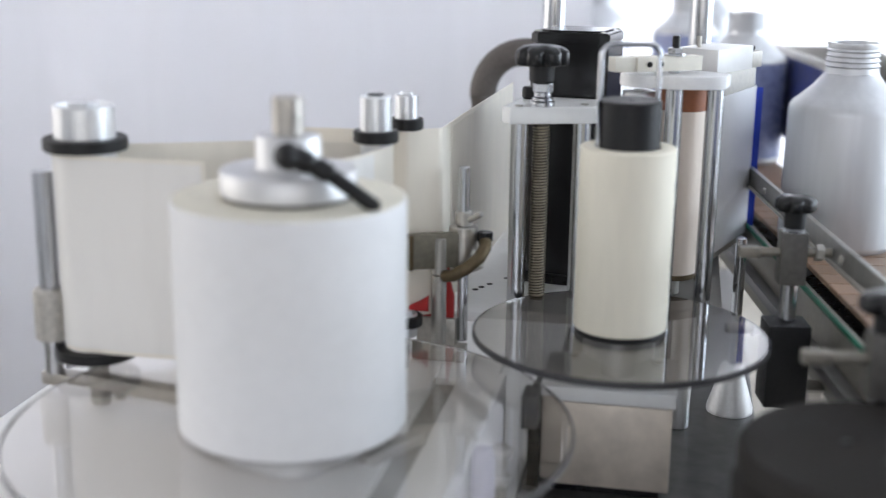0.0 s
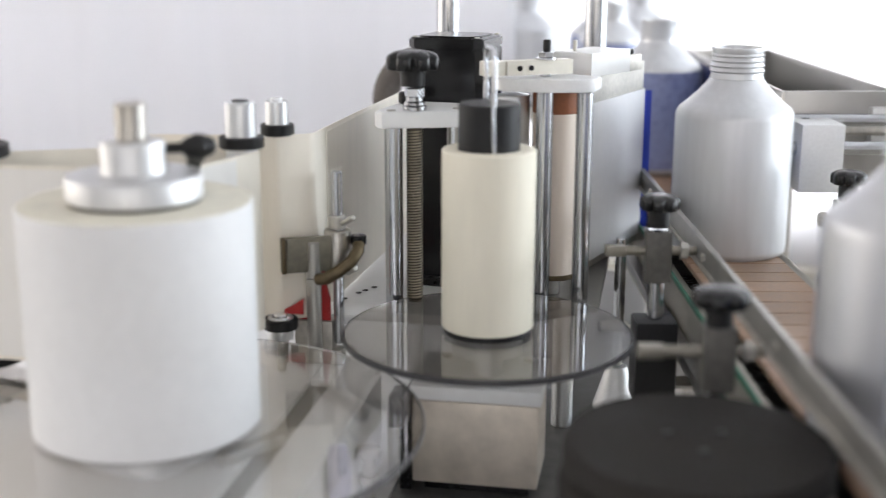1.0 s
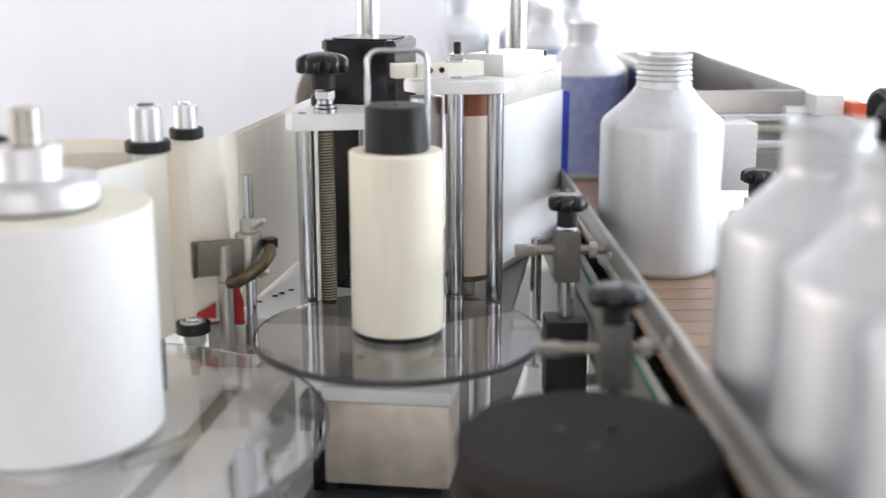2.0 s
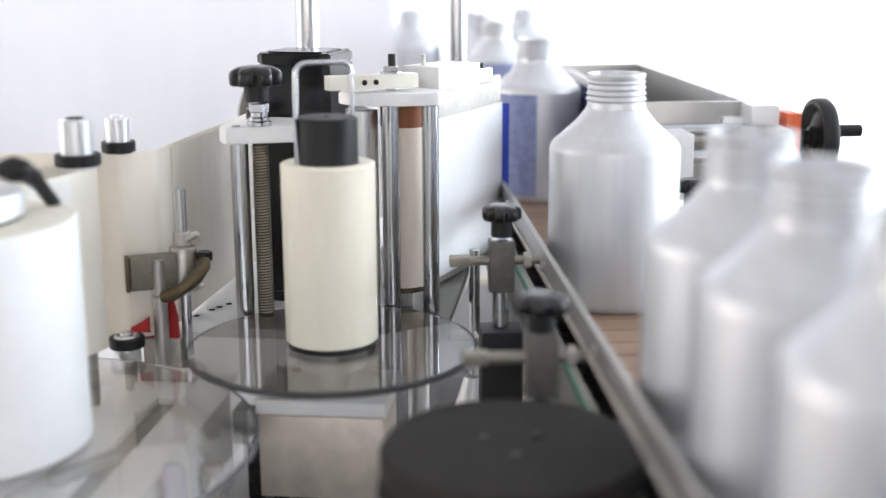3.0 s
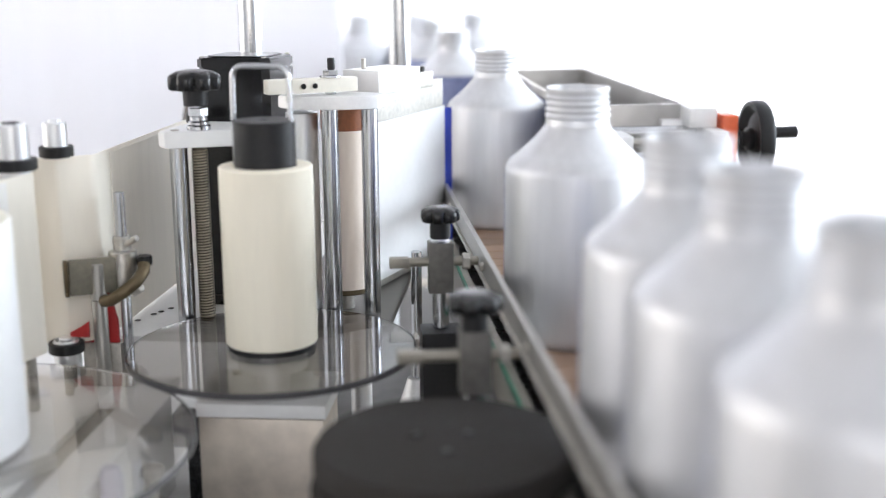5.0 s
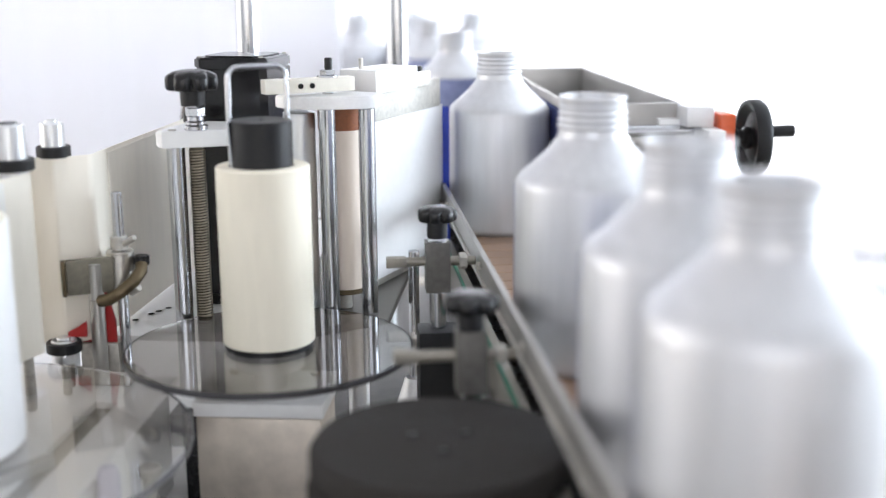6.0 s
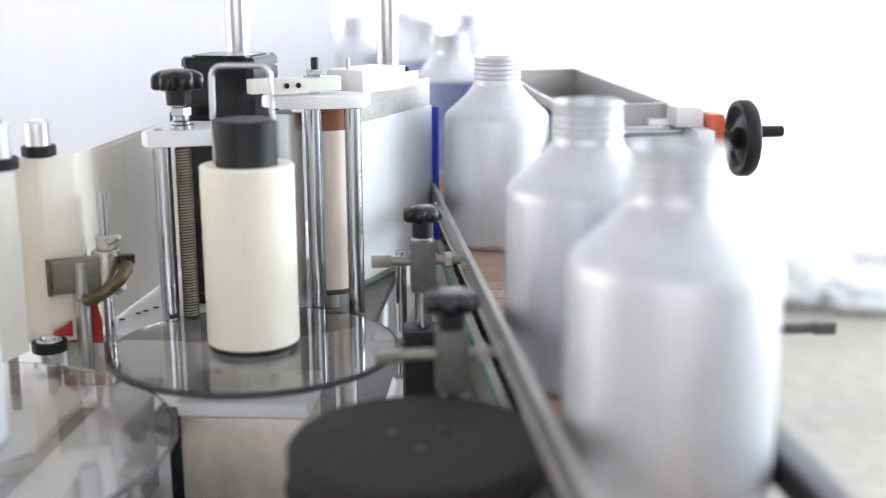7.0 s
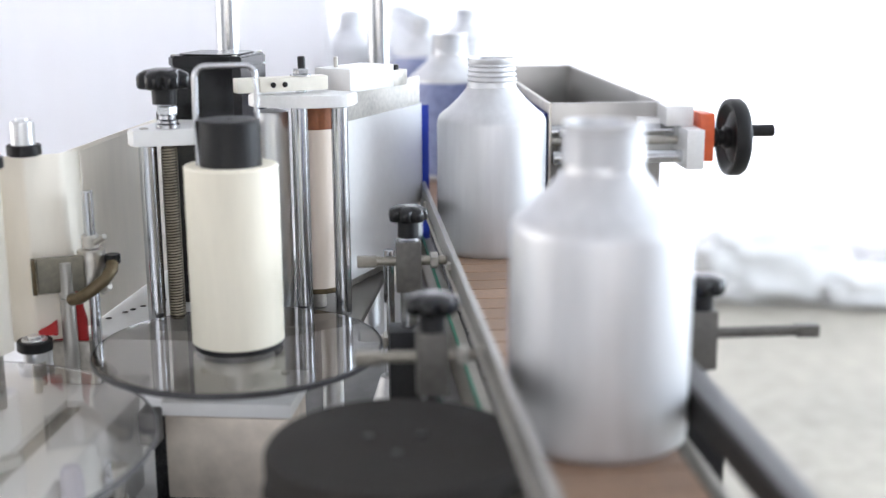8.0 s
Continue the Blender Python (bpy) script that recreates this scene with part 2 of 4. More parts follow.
def hexnut(r, z0, z1, bm=None, m=None):
    return rod(r, z0, z1, 6, 0.0008, bm, m)


def star_knob(r, h, lobes=7):
    """The head of a star grip with its lobes, base at z = 0."""
    own = bmesh.new()
    seg = lobes * 12
    rings = []
    for k, (s, z) in enumerate(((0.90, 0.0), (0.97, h * 0.05), (1.0, h * 0.16), (1.0, h * 0.55), (0.97, h * 0.68), (0.90, h * 0.78), (0.70, h * 0.92), (0.35, h))):
        ring = []
        for i in range(seg):
            a = 2 * math.pi * i / seg
            w = 0.5 + 0.5 * math.cos(lobes * a)
            dent = 1 - (0.20, 0.20, 0.20, 0.20, 0.18, 0.13, 0.03, 0.0)[k] * (1 - w) ** 3
            ring.append(own.verts.new((r * s * dent * math.cos(a), r * s * dent * math.sin(a), z)))
        rings.append(ring)
    for a, b in zip(rings, rings[1:]):
        for i in range(seg):
            j = (i + 1) % seg
            own.faces.new((a[i], a[j], b[j], b[i]))
    own.faces.new(rings[0])
    own.faces.new(rings[-1])
    return own


# ---- the room ----
def room():
    solo("floor", box(-3.3, 3.9, -2.7, 6.0, -0.1, 0.0, 0), concrete, "worn beige concrete workshop floor", "floor", kind="structure")
    solo("ceiling", box(-3.3, 3.9, -2.7, 6.0, 3.2, 3.3, 0), wall_paint, "plain white ceiling", "ceiling", kind="structure")

    def wall(name, x0, x1, y0, y1, openings):
        """A wall along its longer side, with openings (from, to, sill, head) that go through it."""
        own = bmesh.new()
        along_x = (x1 - x0) > (y1 - y0)
        a0, a1 = (x0, x1) if along_x else (y0, y1)
        cuts = sorted(openings)
        at = a0
        for o0, o1, sill, head in cuts + [(a1, a1, 0, 3.2)]:
            for p0, p1, z0, z1 in ((at, o0, 0, 3.2), (o0, o1, 0, sill), (o0, o1, head, 3.2)):
                if p1 - p0 > 0.001 and z1 - z0 > 0.001:
                    box(*((p0, p1, y0, y1) if along_x else (x0, x1, p0, p1)), z0, z1, 0, own)
            at = o1
        solo(name, own, wall_paint, "white painted wall with a wide window opening", "wall", kind="structure")

    wall("wall_north", -3.3, 3.9, 5.65, 5.8, [(-2.95, 3.35, 0.18, 2.78)])
    # the south and west openings are unseen, added for the fill lamps
    wall("wall_south", -3.3, 3.9, -2.65, -2.5, [(-1.2, 2.2, 1.1, 2.7)])
    wall("wall_east", 3.7, 3.85, -2.5, 5.65, [(1.2, 4.6, 0.8, 2.6)])
    wall("wall_west", -3.3, -3.15, -2.5, 5.65, [(-0.1, 3.3, 0.8, 2.6)])
    # curtains with soft folds, hung just inside the walls
    for x0, x1, yc, lab in ((-3.1, 3.65, 5.5, "white translucent curtain hanging in soft folds before the window"), (-3.1, -0.088, 2.8, "white curtain hung as a screen behind the labelling machine")):
        own = bmesh.new()
        n = 150
        low, high = [], []
        for i in range(n + 1):
            x = x0 + (x1 - x0) * i / n
            y = yc + 0.020 * math.sin(x * 9 + 1.3 * math.sin(x * 4.1)) + 0.007 * math.sin(x * 33)
            low.append(own.verts.new((x, y, 0.02)))
            high.append(own.verts.new((x, yc + (y - yc) * 0.6, 3.05)))
        for i in range(n):
            own.faces.new((low[i], low[i + 1], high[i + 1], high[i]))
        ob = solo("curtain", own, curtain, lab, "curtain", group="white curtains")
        sol = ob.modifiers.new("thickness", "SOLIDIFY")
        sol.thickness = 0.003


# ---- the labelling head ----
MID = (0.058, 1.393)
LEFT = (-0.193, 1.163)


def machine_bed():
    t = thing("machine_bed", "stainless steel machine bed with a white base plate", "machine bed")
    part("bed", box(-0.62, -0.03, 0.75, 2.25, 0.80, 0.84, 0.004), white_paint, t)
    # bed continued in a dark colour that holds the shade under the drive
    part("shaded_bed", box(-0.0295, 0.206, 0.75, 2.25, 0.80, 0.84, 0.004), dark_steel, t, "dark plate with the shade under the drive in its colour")
    part("cabinet", box(-0.58, 0.15, 0.80, 2.20, 0.06, 0.80, 0.004), ivory_paint, t)
    for x in (-0.5, 0.08):
        for y in (0.9, 2.1):
            part("foot", rod(0.03, 0.0, 0.06), black_rubber, t).location = (x, y, 0)
    gear = thing("drive_box", "stainless gear housing with a white cover plate", "gear housing")
    part("housing", box(-0.010, 0.113, 1.358, 1.44, 0.852, 0.937, 0.002), housing_steel, gear)
    part("cover_plate", box(-0.012, 0.116, 1.354, 1.445, 0.939, 0.953, 0.0015), white_paint, gear)
    part("base_plate", box(0.0, 0.104, 1.37, 1.43, 0.8405, 0.8515, 0.001), black_metal, gear)
    for x in (0.012, 0.095):
        part("screw", hexnut(0.005, 0.953, 0.957), stainless_dull, gear).location = (x, 1.43, 0)
    part("side_strip", box(-0.0235, -0.0115, 1.362, 1.432, 0.8405, 0.934, 0.001), black_metal, gear, "black edge strip")
    part("switch_box", box(-0.026, -0.0105, 1.325, 1.357, 0.915, 0.948, 0.002), grey_plastic, gear, "small grey switch box")
    deck = thing("support_deck", "cream painted deck plate with a grey adjusting slot", "deck plate")
    part("wide_board", box(-0.47, -0.1205, 0.98, 1.470, 0.927, 0.935, 0.0012), cream_paint, deck)
    part("narrow_board", box(-0.0975, -0.0605, 0.98, 1.470, 0.927, 0.935, 0.0012), cream_paint, deck)
    part("slot_end", box(-0.1203, -0.0977, 1.389, 1.470, 0.927, 0.935, 0.0012), cream_paint, deck)
    part("slot_channel", box(-0.1203, -0.0977, 0.98, 1.3885, 0.922, 0.9285, 0.0008), stainless_dull, deck, "dull grey steel slot channel")
    # white panel added where the disc mirrors the mounting plate
    part("panel_reflection", box(-0.0600, -0.0525, 0.98, 1.412, 0.8405, 0.9362, 0.001), white_paint, deck, "white panel standing in for the mounting plate's reflection")
    part("leg", box(-0.45, -0.42, 1.0, 1.03, 0.8405, 0.9265, 0.001), white_paint, deck)
    part("leg", box(-0.45, -0.42, 1.43, 1.46, 0.8405, 0.9265, 0.001), white_paint, deck)
    link = part("link_bar", box(-0.034, 0.034, -0.007, 0.007, 0.9355, 0.946, 0.002), stainless_dull, deck, "grey steel link")
    link.matrix_basis = pose(-0.118, 1.20, 0, 0, 0, 58)
    # bolt shape added for the sensor clamp's mirror image in the disc
    bolt = thing("adjusting_bolt", "bolt shape standing in for a reflection in the clear disc", "bolt", Matrix.Translation((-0.0405, 1.305, 0)))
    part("shank", rod(0.0058, 0.8402, 0.894, 20), stainless_dull, bolt)
    part("head", rod(0.0112, 0.894, 0.904, 28, 0.002), stainless_dull, bolt)
    part("nut", hexnut(0.0100, 0.868, 0.876), stainless_dull, bolt)
    # likewise a solid in place of a pale lavender reflection
    knob = thing("plastic_knob", "pale lavender knob shape standing in for a reflection in the disc", "knob", Matrix.Translation((-0.0405, 1.20, 0)))
    part("grip", lathe([(0, 0.905), (0.0095, 0.905), (0.0105, 0.910), (0.0100, 0.940), (0.0075, 0.948), (0, 0.9495)], 28), lavender, knob)
    part("stem", rod(0.0055, 0.8402, 0.905, 18), stainless_dull, knob)
    base = thing("mounting_plate", "mounting plate, half white paint, half darker grey, with drilled holes", "mounting plate")
    part("plate", slab([(-0.215, 1.455), (0.03, 1.455), (0.03, 2.06), (-0.240, 2.06), (-0.240, 1.90), (-0.215, 1.86)], 0.978, 0.988, 0.0012), white_paint, base)
    # right half of the plate, in a darker grey
    part("dark_half", slab([(0.0305, 1.455), (0.06, 1.455), (0.158, 1.53), (0.158, 1.66), (0.160, 2.06), (0.0305, 2.06)], 0.978, 0.988, 0.0012), plate_dark, base, "darker grey half of the plate")
    for i, (x, y) in enumerate(((-0.117, 1.512), (-0.107, 1.537), (-0.102, 1.548), (-0.095, 1.562), (-0.080, 1.590))):
        part("hole", lathe([(0.0022, 0.9886), (0.0034, 0.9886), (0.0034, 0.9882), (0, 0.9882)], 16), black_metal, base).location = (x, y, 0.0004)
    for x, y in ((-0.19, 1.50), (0.12, 1.56), (-0.19, 2.0), (0.10, 2.0)):
        part("pillar", rod(0.012, 0.84, 0.978), aluminium, base).location = (x, y, 0)


def disc(name, mat, r, z, thick, axis, label, hub_down, hub_r=0.034, column_r=0.016, rim_mat=None):
    t = thing(name, label, "disc", Matrix.Translation((*axis, 0)))
    b = 0.001
    plate = part("plate", lathe([(0, z - thick), (r - b, z - thick), (r, z - thick + b), (r, z - b), (r - b, z), (0, z)], 160), mat, t)
    plate.visible_shadow = False
    part("rim", lathe([(r + 0.0002, z - thick + 0.0004), (r + 0.0010, z - thick + 0.0010), (r + 0.0010, z - 0.0010), (r + 0.0002, z - 0.0004)], 160, closed=True), rim_mat or dark_rim, t, "dark polished acrylic edge")
    part("hub", lathe([(0, hub_down), (column_r, hub_down), (column_r, z - thick - 0.020), (hub_r, z - thick - 0.018), (hub_r, z - thick - 0.0006), (0, z - thick - 0.0006)], 48), aluminium, t)
    return t


def label_roll():
    """The supply roll with its clamp hub and lever; it turns about its own axis."""
    t = thing("label_roll", "large roll of blank white labels clamped by an aluminium hub", "label roll", Matrix.Translation((*LEFT, 0)))
    z0, z1, r = 0.981, 1.166, 0.0925
    own = lathe([(0.038, z0), (r - 0.001, z0), (r, z0 + 0.001)] + [(r + 0.00012 * (i % 2), z0 + 0.001 + (z1 - z0 - 0.002) * i / 24) for i in range(1, 24)] + [(r, z1 - 0.001), (r - 0.001, z1), (0.038, z1)], 128, closed=True)
    part("label_coil", own, label_white, t)
    # dark ring that stands in for the shadow line below the coil
    part("lower_flange", lathe([(0.039, z0 - 0.0022), (r - 0.003, z0 - 0.0022), (r - 0.003, z0 - 0.0003), (0.039, z0 - 0.0003)], 96, closed=True), grey_plastic, t, "thin dark ring for the shadow gap under the coil")
    part("coil_edge", lathe([(0.039, z1 + 0.0002), (0.039, z1 + 0.0008), (r - 0.0015, z1 + 0.0008), (r - 0.0015, z1 + 0.0002)], 96, closed=True), paper_edge, t, "cream paper edge of the coil")
    hub = part("clamp_hub", lathe([(0, z1 + 0.0036), (0.0530, z1 + 0.0036), (0.054, z1 + 0.0046), (0.054, z1 + 0.0205), (0.0525, z1 + 0.0225), (0.0265, z1 + 0.024), (0.0255, z1 + 0.026), (0.0255, z1 + 0.047), (0.0245, z1 + 0.049), (0, z1 + 0.049)], 72), matt_aluminium, t)
    # black ring added to draw the dark gap below the hub
    part("gap_ring", rod(0.0515, z1 + 0.0009, z1 + 0.0035, 64, 0.0004), black_rubber, hub, "dark ring for the shaded gap under the hub")
    part("shaft", rod(0.0122, z1 + 0.049, z1 + 0.079, 40, 0.0015), stainless, hub)
    part("core_tube", lathe([(0.034, z0), (0.034, z1), (0.038, z1), (0.038, z0)], 48, closed=True), paper_edge, t)
    zl = z1 + 0.041
    part("lever_stud", rod(0.0042, 0.024, 0.050, 20, 0.0008, None, pose(0, 0, zl, 0, 90, 0)), black_metal, hub)
    own = bmesh.new()
    for d, rr in ((0.046, 0.0085), (0.052, 0.0105), (0.058, 0.0085)):
        bmesh.ops.create_uvsphere(own, u_segments=20, v_segments=12, radius=rr, matrix=Matrix.Translation((d, 0, zl)))
    pts = [(0.053, 0.004, zl), (0.054, 0.018, zl - 0.006), (0.055, 0.032, zl - 0.014), (0.055, 0.066, zl - 0.040)]
    for (p, q, rr) in ((pts[0], pts[1], 0.0088), (pts[1], pts[2], 0.0076), (pts[2], pts[3], 0.0060)):
        pipe(p, q, rr, 20, own, 0.002)
    part("lever_grip", own, black_plastic, hub, "black plastic clamping lever")
    return t


def take_up_roll():
    """The rewinding roll of backing paper with its black hub and wire clip; it turns about its own axis."""
    t = thing("backing_paper_roll", "narrow cream roll of rewound backing paper on a black hub", "paper roll", Matrix.Translation((*MID, 0)))
    z0, z1, r = 1.006, 1.179, 0.0447
    own = lathe([(0.030, z0), (r - 0.0012, z0), (r, z0 + 0.0012)] + [(r - 0.0002 * (i % 3 == 1), z0 + 0.0012 + (z1 - z0 - 0.0024) * i / 20) for i in range(1, 20)] + [(r, z1 - 0.0012), (r - 0.0012, z1), (r - 0.004, z1 + 0.0006), (0.030, z1)], 96, closed=True)
    part("paper_coil", own, paper_cream, t)
    part("lower_flange", lathe([(0, 1.0005), (0.0425, 1.0005), (0.0425, 1.0055), (0, 1.0055)], 72), black_plastic, t, "thin black lower flange")
    hub = part("hub", lathe([(0, z0 + 0.01), (0.0290, z0 + 0.01), (0.0290, 1.2205), (0.0278, 1.222), (0.003, 1.222), (0.0025, 1.219), (0, 1.219)], 72), black_plastic, t)
    x, top, rr = 0.0262, 1.272, 0.0026
    pts = [(-0.0305, 0, 1.170), (-0.0305, 0, 1.222), (-0.0300, 0, top - 0.012)]
    pts += [(-0.0195 - 0.0105 * math.cos(radians(a)), 0, top - 0.0105 + 0.0105 * math.sin(radians(a))) for a in range(10, 91, 16)]
    pts += [(0.0157 + 0.0105 * math.sin(radians(a)), 0, top - 0.0105 + 0.0105 * math.cos(radians(a))) for a in range(0, 91, 15)]
    pts += [(x, 0, 1.24), (x, 0, 1.2205)]
    part("wire_clip", sweep(pts, rr), chrome, hub, "bent chromed wire clip")
    return t


def guide_roller(name, axis, r, ring, z_ring, z_top, label, z_foot=0.988, lower=True, cap_mat=None):
    cap_mat = cap_mat or black_metal
    t = thing(name, label, "guide roller", Matrix.Translation((*axis, 0)))
    part("roller_body", lathe([(0, z_foot + 0.012), (r, z_foot + 0.012), (r, z_top - 0.0012), (r - 0.0012, z_top), (r * 0.84, z_top), (r * 0.82, z_top - 0.004), (r * 0.50, z_top - 0.004), (r * 0.50, z_top + 0.0005), (0, z_top + 0.0005)], 56), aluminium, t)
    part("upper_flange", lathe([(r + 0.0004, z_ring), (ring - 0.001, z_ring), (ring, z_ring + 0.001), (ring, z_ring + 0.010), (ring - 0.001, z_ring + 0.011), (r + 0.0004, z_ring + 0.011)], 56, closed=True), black_plastic, t, "black plastic flange ring")
    if lower:
        part("lower_flange", lathe([(r + 0.0004, z_foot), (ring, z_foot), (ring, z_foot + 0.010), (r + 0.0004, z_foot + 0.010)], 56, closed=True), black_plastic, t, "black plastic flange ring")
    part("axle", rod(r * 0.35, 0.9352, z_top + 0.0008), stainless_dull, t)
    part("bearing_cap", lathe([(0, z_top + 0.0008), (r * 0.55, z_top + 0.0008), (r * 0.52, z_top + 0.0022), (r * 0.30, z_top + 0.0026), (0, z_top + 0.0026)], 24), cap_mat, t)
    return t


DANCER = (-0.412, 1.25)


def paper_web():
    a, b, c = DANCER, (-0.174, 1.362), (-0.161, 1.432)
    path = [(-0.193, 1.2557), (-0.186, 1.272), (-0.172, 1.312)]
    path += arc(*b, 0.0158, -15, 115, 16)
    path += [(-0.25, 1.3555), (-0.285, 1.3392)]
    t = thing("label_web", "cream band of label paper running from the roll to a roller", "paper web", group="paper web strands")
    part("backing", strip(path, 0.999, 1.1755, 0.0012), web_paper, t)
    part("label", strip([(-0.1838, 1.2755), (-0.1706, 1.3128), (-0.1664, 1.3245)], 1.003, 1.1725, 0.0008), paper_label, t)
    path = [(-0.262, 1.3478), (-0.33, 1.3165)]
    path += arc(*a, 0.0276, 115, 273, 22)
    path += [(-0.34, 1.2215), (-0.290, 1.2235)]
    swing = t = thing("label_web", "cream band of blank labels looped round the wide roller", "paper web", group="paper web strands")
    part("backing", strip(path, 0.999, 1.1780, 0.0012), web_paper, t)
    part("label", strip(arc(*a, 0.0288, 150, 268, 14) + [(-0.36, 1.2200), (-0.293, 1.2220)], 1.003, 1.1750, 0.0008), paper_label, t)
    path = [(-0.285, 1.405), (-0.22, 1.4125)] + arc(*c, 0.0126, 264, 296, 6)
    path += arc(-0.139, 1.448, 0.012, 300, 360, 8)
    path += [(-0.1262, 1.48), (-0.1247, 1.54), (-0.1225, 1.61), (-0.1200, 1.68), (-0.1178, 1.735), (-0.1140, 1.84)]
    t = thing("label_web", "cream band of label paper stretched past the sensor", "paper web", group="paper web strands")
    part("backing", strip(path, 0.990, 1.181, 0.0012), web_paper, t)
    part("label", strip([(-0.1250, 1.482), (-0.1237, 1.54), (-0.1214, 1.61), (-0.1188, 1.68), (-0.1168, 1.73), (-0.1130, 1.835)], 0.994, 1.177, 0.0008), web_paper, t)
    # the band of labels over the peeling plate, next to the bottles
    t = thing("peeling_plate", "aluminium peeling plate covered by a band of blank labels", "peeling plate")
    h = Vector((0.32, 0.947))
    n = Vector((0.947, -0.32))
    p0, p1 = Vector((0.128, 1.655)), Vector((0.193, 1.848))
    off = n * -0.006
    part("plate", strip([tuple(p0 - h * 0.02 + off), tuple(p1 + off)], 0.99, 1.222, 0.008), stainless_dull, t)
    q = [tuple(p0 - h * 0.03), tuple(p0 + (p1 - p0) * 0.5), tuple(p1), tuple(p1 + h * 0.004 - n * 0.003), tuple(p1 + h * 0.003 - n * 0.012), tuple(p0 - n * 0.014)]
    part("label_band", strip(q, 0.999, 1.187, 0.0012), label_white, t, "blank white labels on their band")
    part("printed_label", strip([tuple(p1 + h * 0.0055 - n * 0.002), tuple(p1 + h * 0.0095 + n * 0.002), tuple(p1 + h * 0.011 + n * 0.006)], 1.005, 1.184, 0.0012), label_blue, t, "blue leading label edge")
    return swing


def bracket_assembly():
    t = thing("pressure_roller_unit", "white bracket on steel posts with a black star knob", "roller unit")
    top = slab([(-0.0750, 1.490), (-0.065, 1.478), (0.018, 1.507), (0.030, 1.53), (0.015, 1.568), (-0.052, 1.577), (-0.062, 1.570)], 1.1815, 1.1985, 0.0015)
    part("top_plate", top, white_paint, t)
    for x, y in ((-0.057, 1.497), (0.004, 1.523)):
        part("post", rod(0.0094, 0.988, 1.1815, 32), chrome, t).location = (x, y, 0)
    own = rod(0.0076, 0.99, 1.1812, 24, 0.0005)
    sp = part("spindle", own, spindle_steel, t, "dark threaded spindle")
    sp.location = (-0.0355, 1.50, 0)
    turns, seg = 60, 10
    pts = [(0.0083 * math.cos(2 * math.pi * i / seg), 0.0083 * math.sin(2 * math.pi * i / seg), 0.995 + 0.183 * i / (turns * seg)) for i in range(turns * seg + 1)]
    part("thread", sweep(pts, 0.0009, 5), thread_steel, sp)
    k = part("star_knob", star_knob(0.0275, 0.0205, 7), black_gloss, t)
    k.matrix_basis = pose(-0.037, 1.50, 1.240)
    own = bmesh.new()
    lathe([(0, -0.016), (0.0125, -0.016), (0.013, 0.0), (0, 0.0)], 32, own)
    part("knob_neck", own, black_plastic, k)
    own = hexnut(0.0105, 1.213, 1.222)
    part("nut", own, chrome, t).location = (-0.035, 1.50, 0)
    own = rod(0.0125, 1.1987, 1.2035, 28, 0.0006)
    rod(0.0108, 1.2040, 1.2075, 28, 0.0006, own)
    rod(0.0088, 1.2080, 1.2130, 28, 0.0006, own)
    part("washer", own, chrome, t).location = (-0.035, 1.50, 0)
    part("lock_screw", rod(0.009, 1.1987, 1.2115, 24, 0.002), black_metal, t).location = (-0.0545, 1.553, 0)
    for x, y in ((-0.058, 1.492), (0.006, 1.52)):
        part("screw_head", rod(0.0045, 1.1986, 1.1998, 20, 0.0003), stainless_dull, t).location = (x, y, 0)


def stepper_motor():
    m = Matrix.Translation((-0.0125, 1.622, 0)) @ Matrix.Rotation(radians(-9), 4, "Z")
    t = thing("stepper_motor", "tall black square stepper motor", "motor", m)

    def sq(r, c):
        return [(-r + c, -r), (r - c, -r), (r, -r + c), (r, r - c), (r - c, r), (-r + c, r), (-r, r - c), (-r, -r + c)]

    part("body", slab(sq(0.0425, 0.007), 1.00, 1.2535, 0.0008), motor_black, t)
    part("end_cap", slab(sq(0.0430, 0.009), 1.254, 1.2665, 0.002), motor_black, t)
    part("cap_top", slab(sq(0.0345, 0.010), 1.2667, 1.2682, 0.0006), motor_black, t)
    part("flange", slab(sq(0.045, 0.006), 0.9882, 1.0, 0.001), black_metal, t)
    for x in (-0.036, 0.036):
        for y in (-0.036, 0.036):
            part("bolt", rod(0.0026, 1.2667, 1.2680, 20, 0.0004), stainless_dull, t).location = (x, y, 0)
    part("cable_gland", rod(0.007, 0, 0.02, 20, 0.001, None, pose(0.043, 0, 1.03, 0, 90, 0)), black_plastic, t)


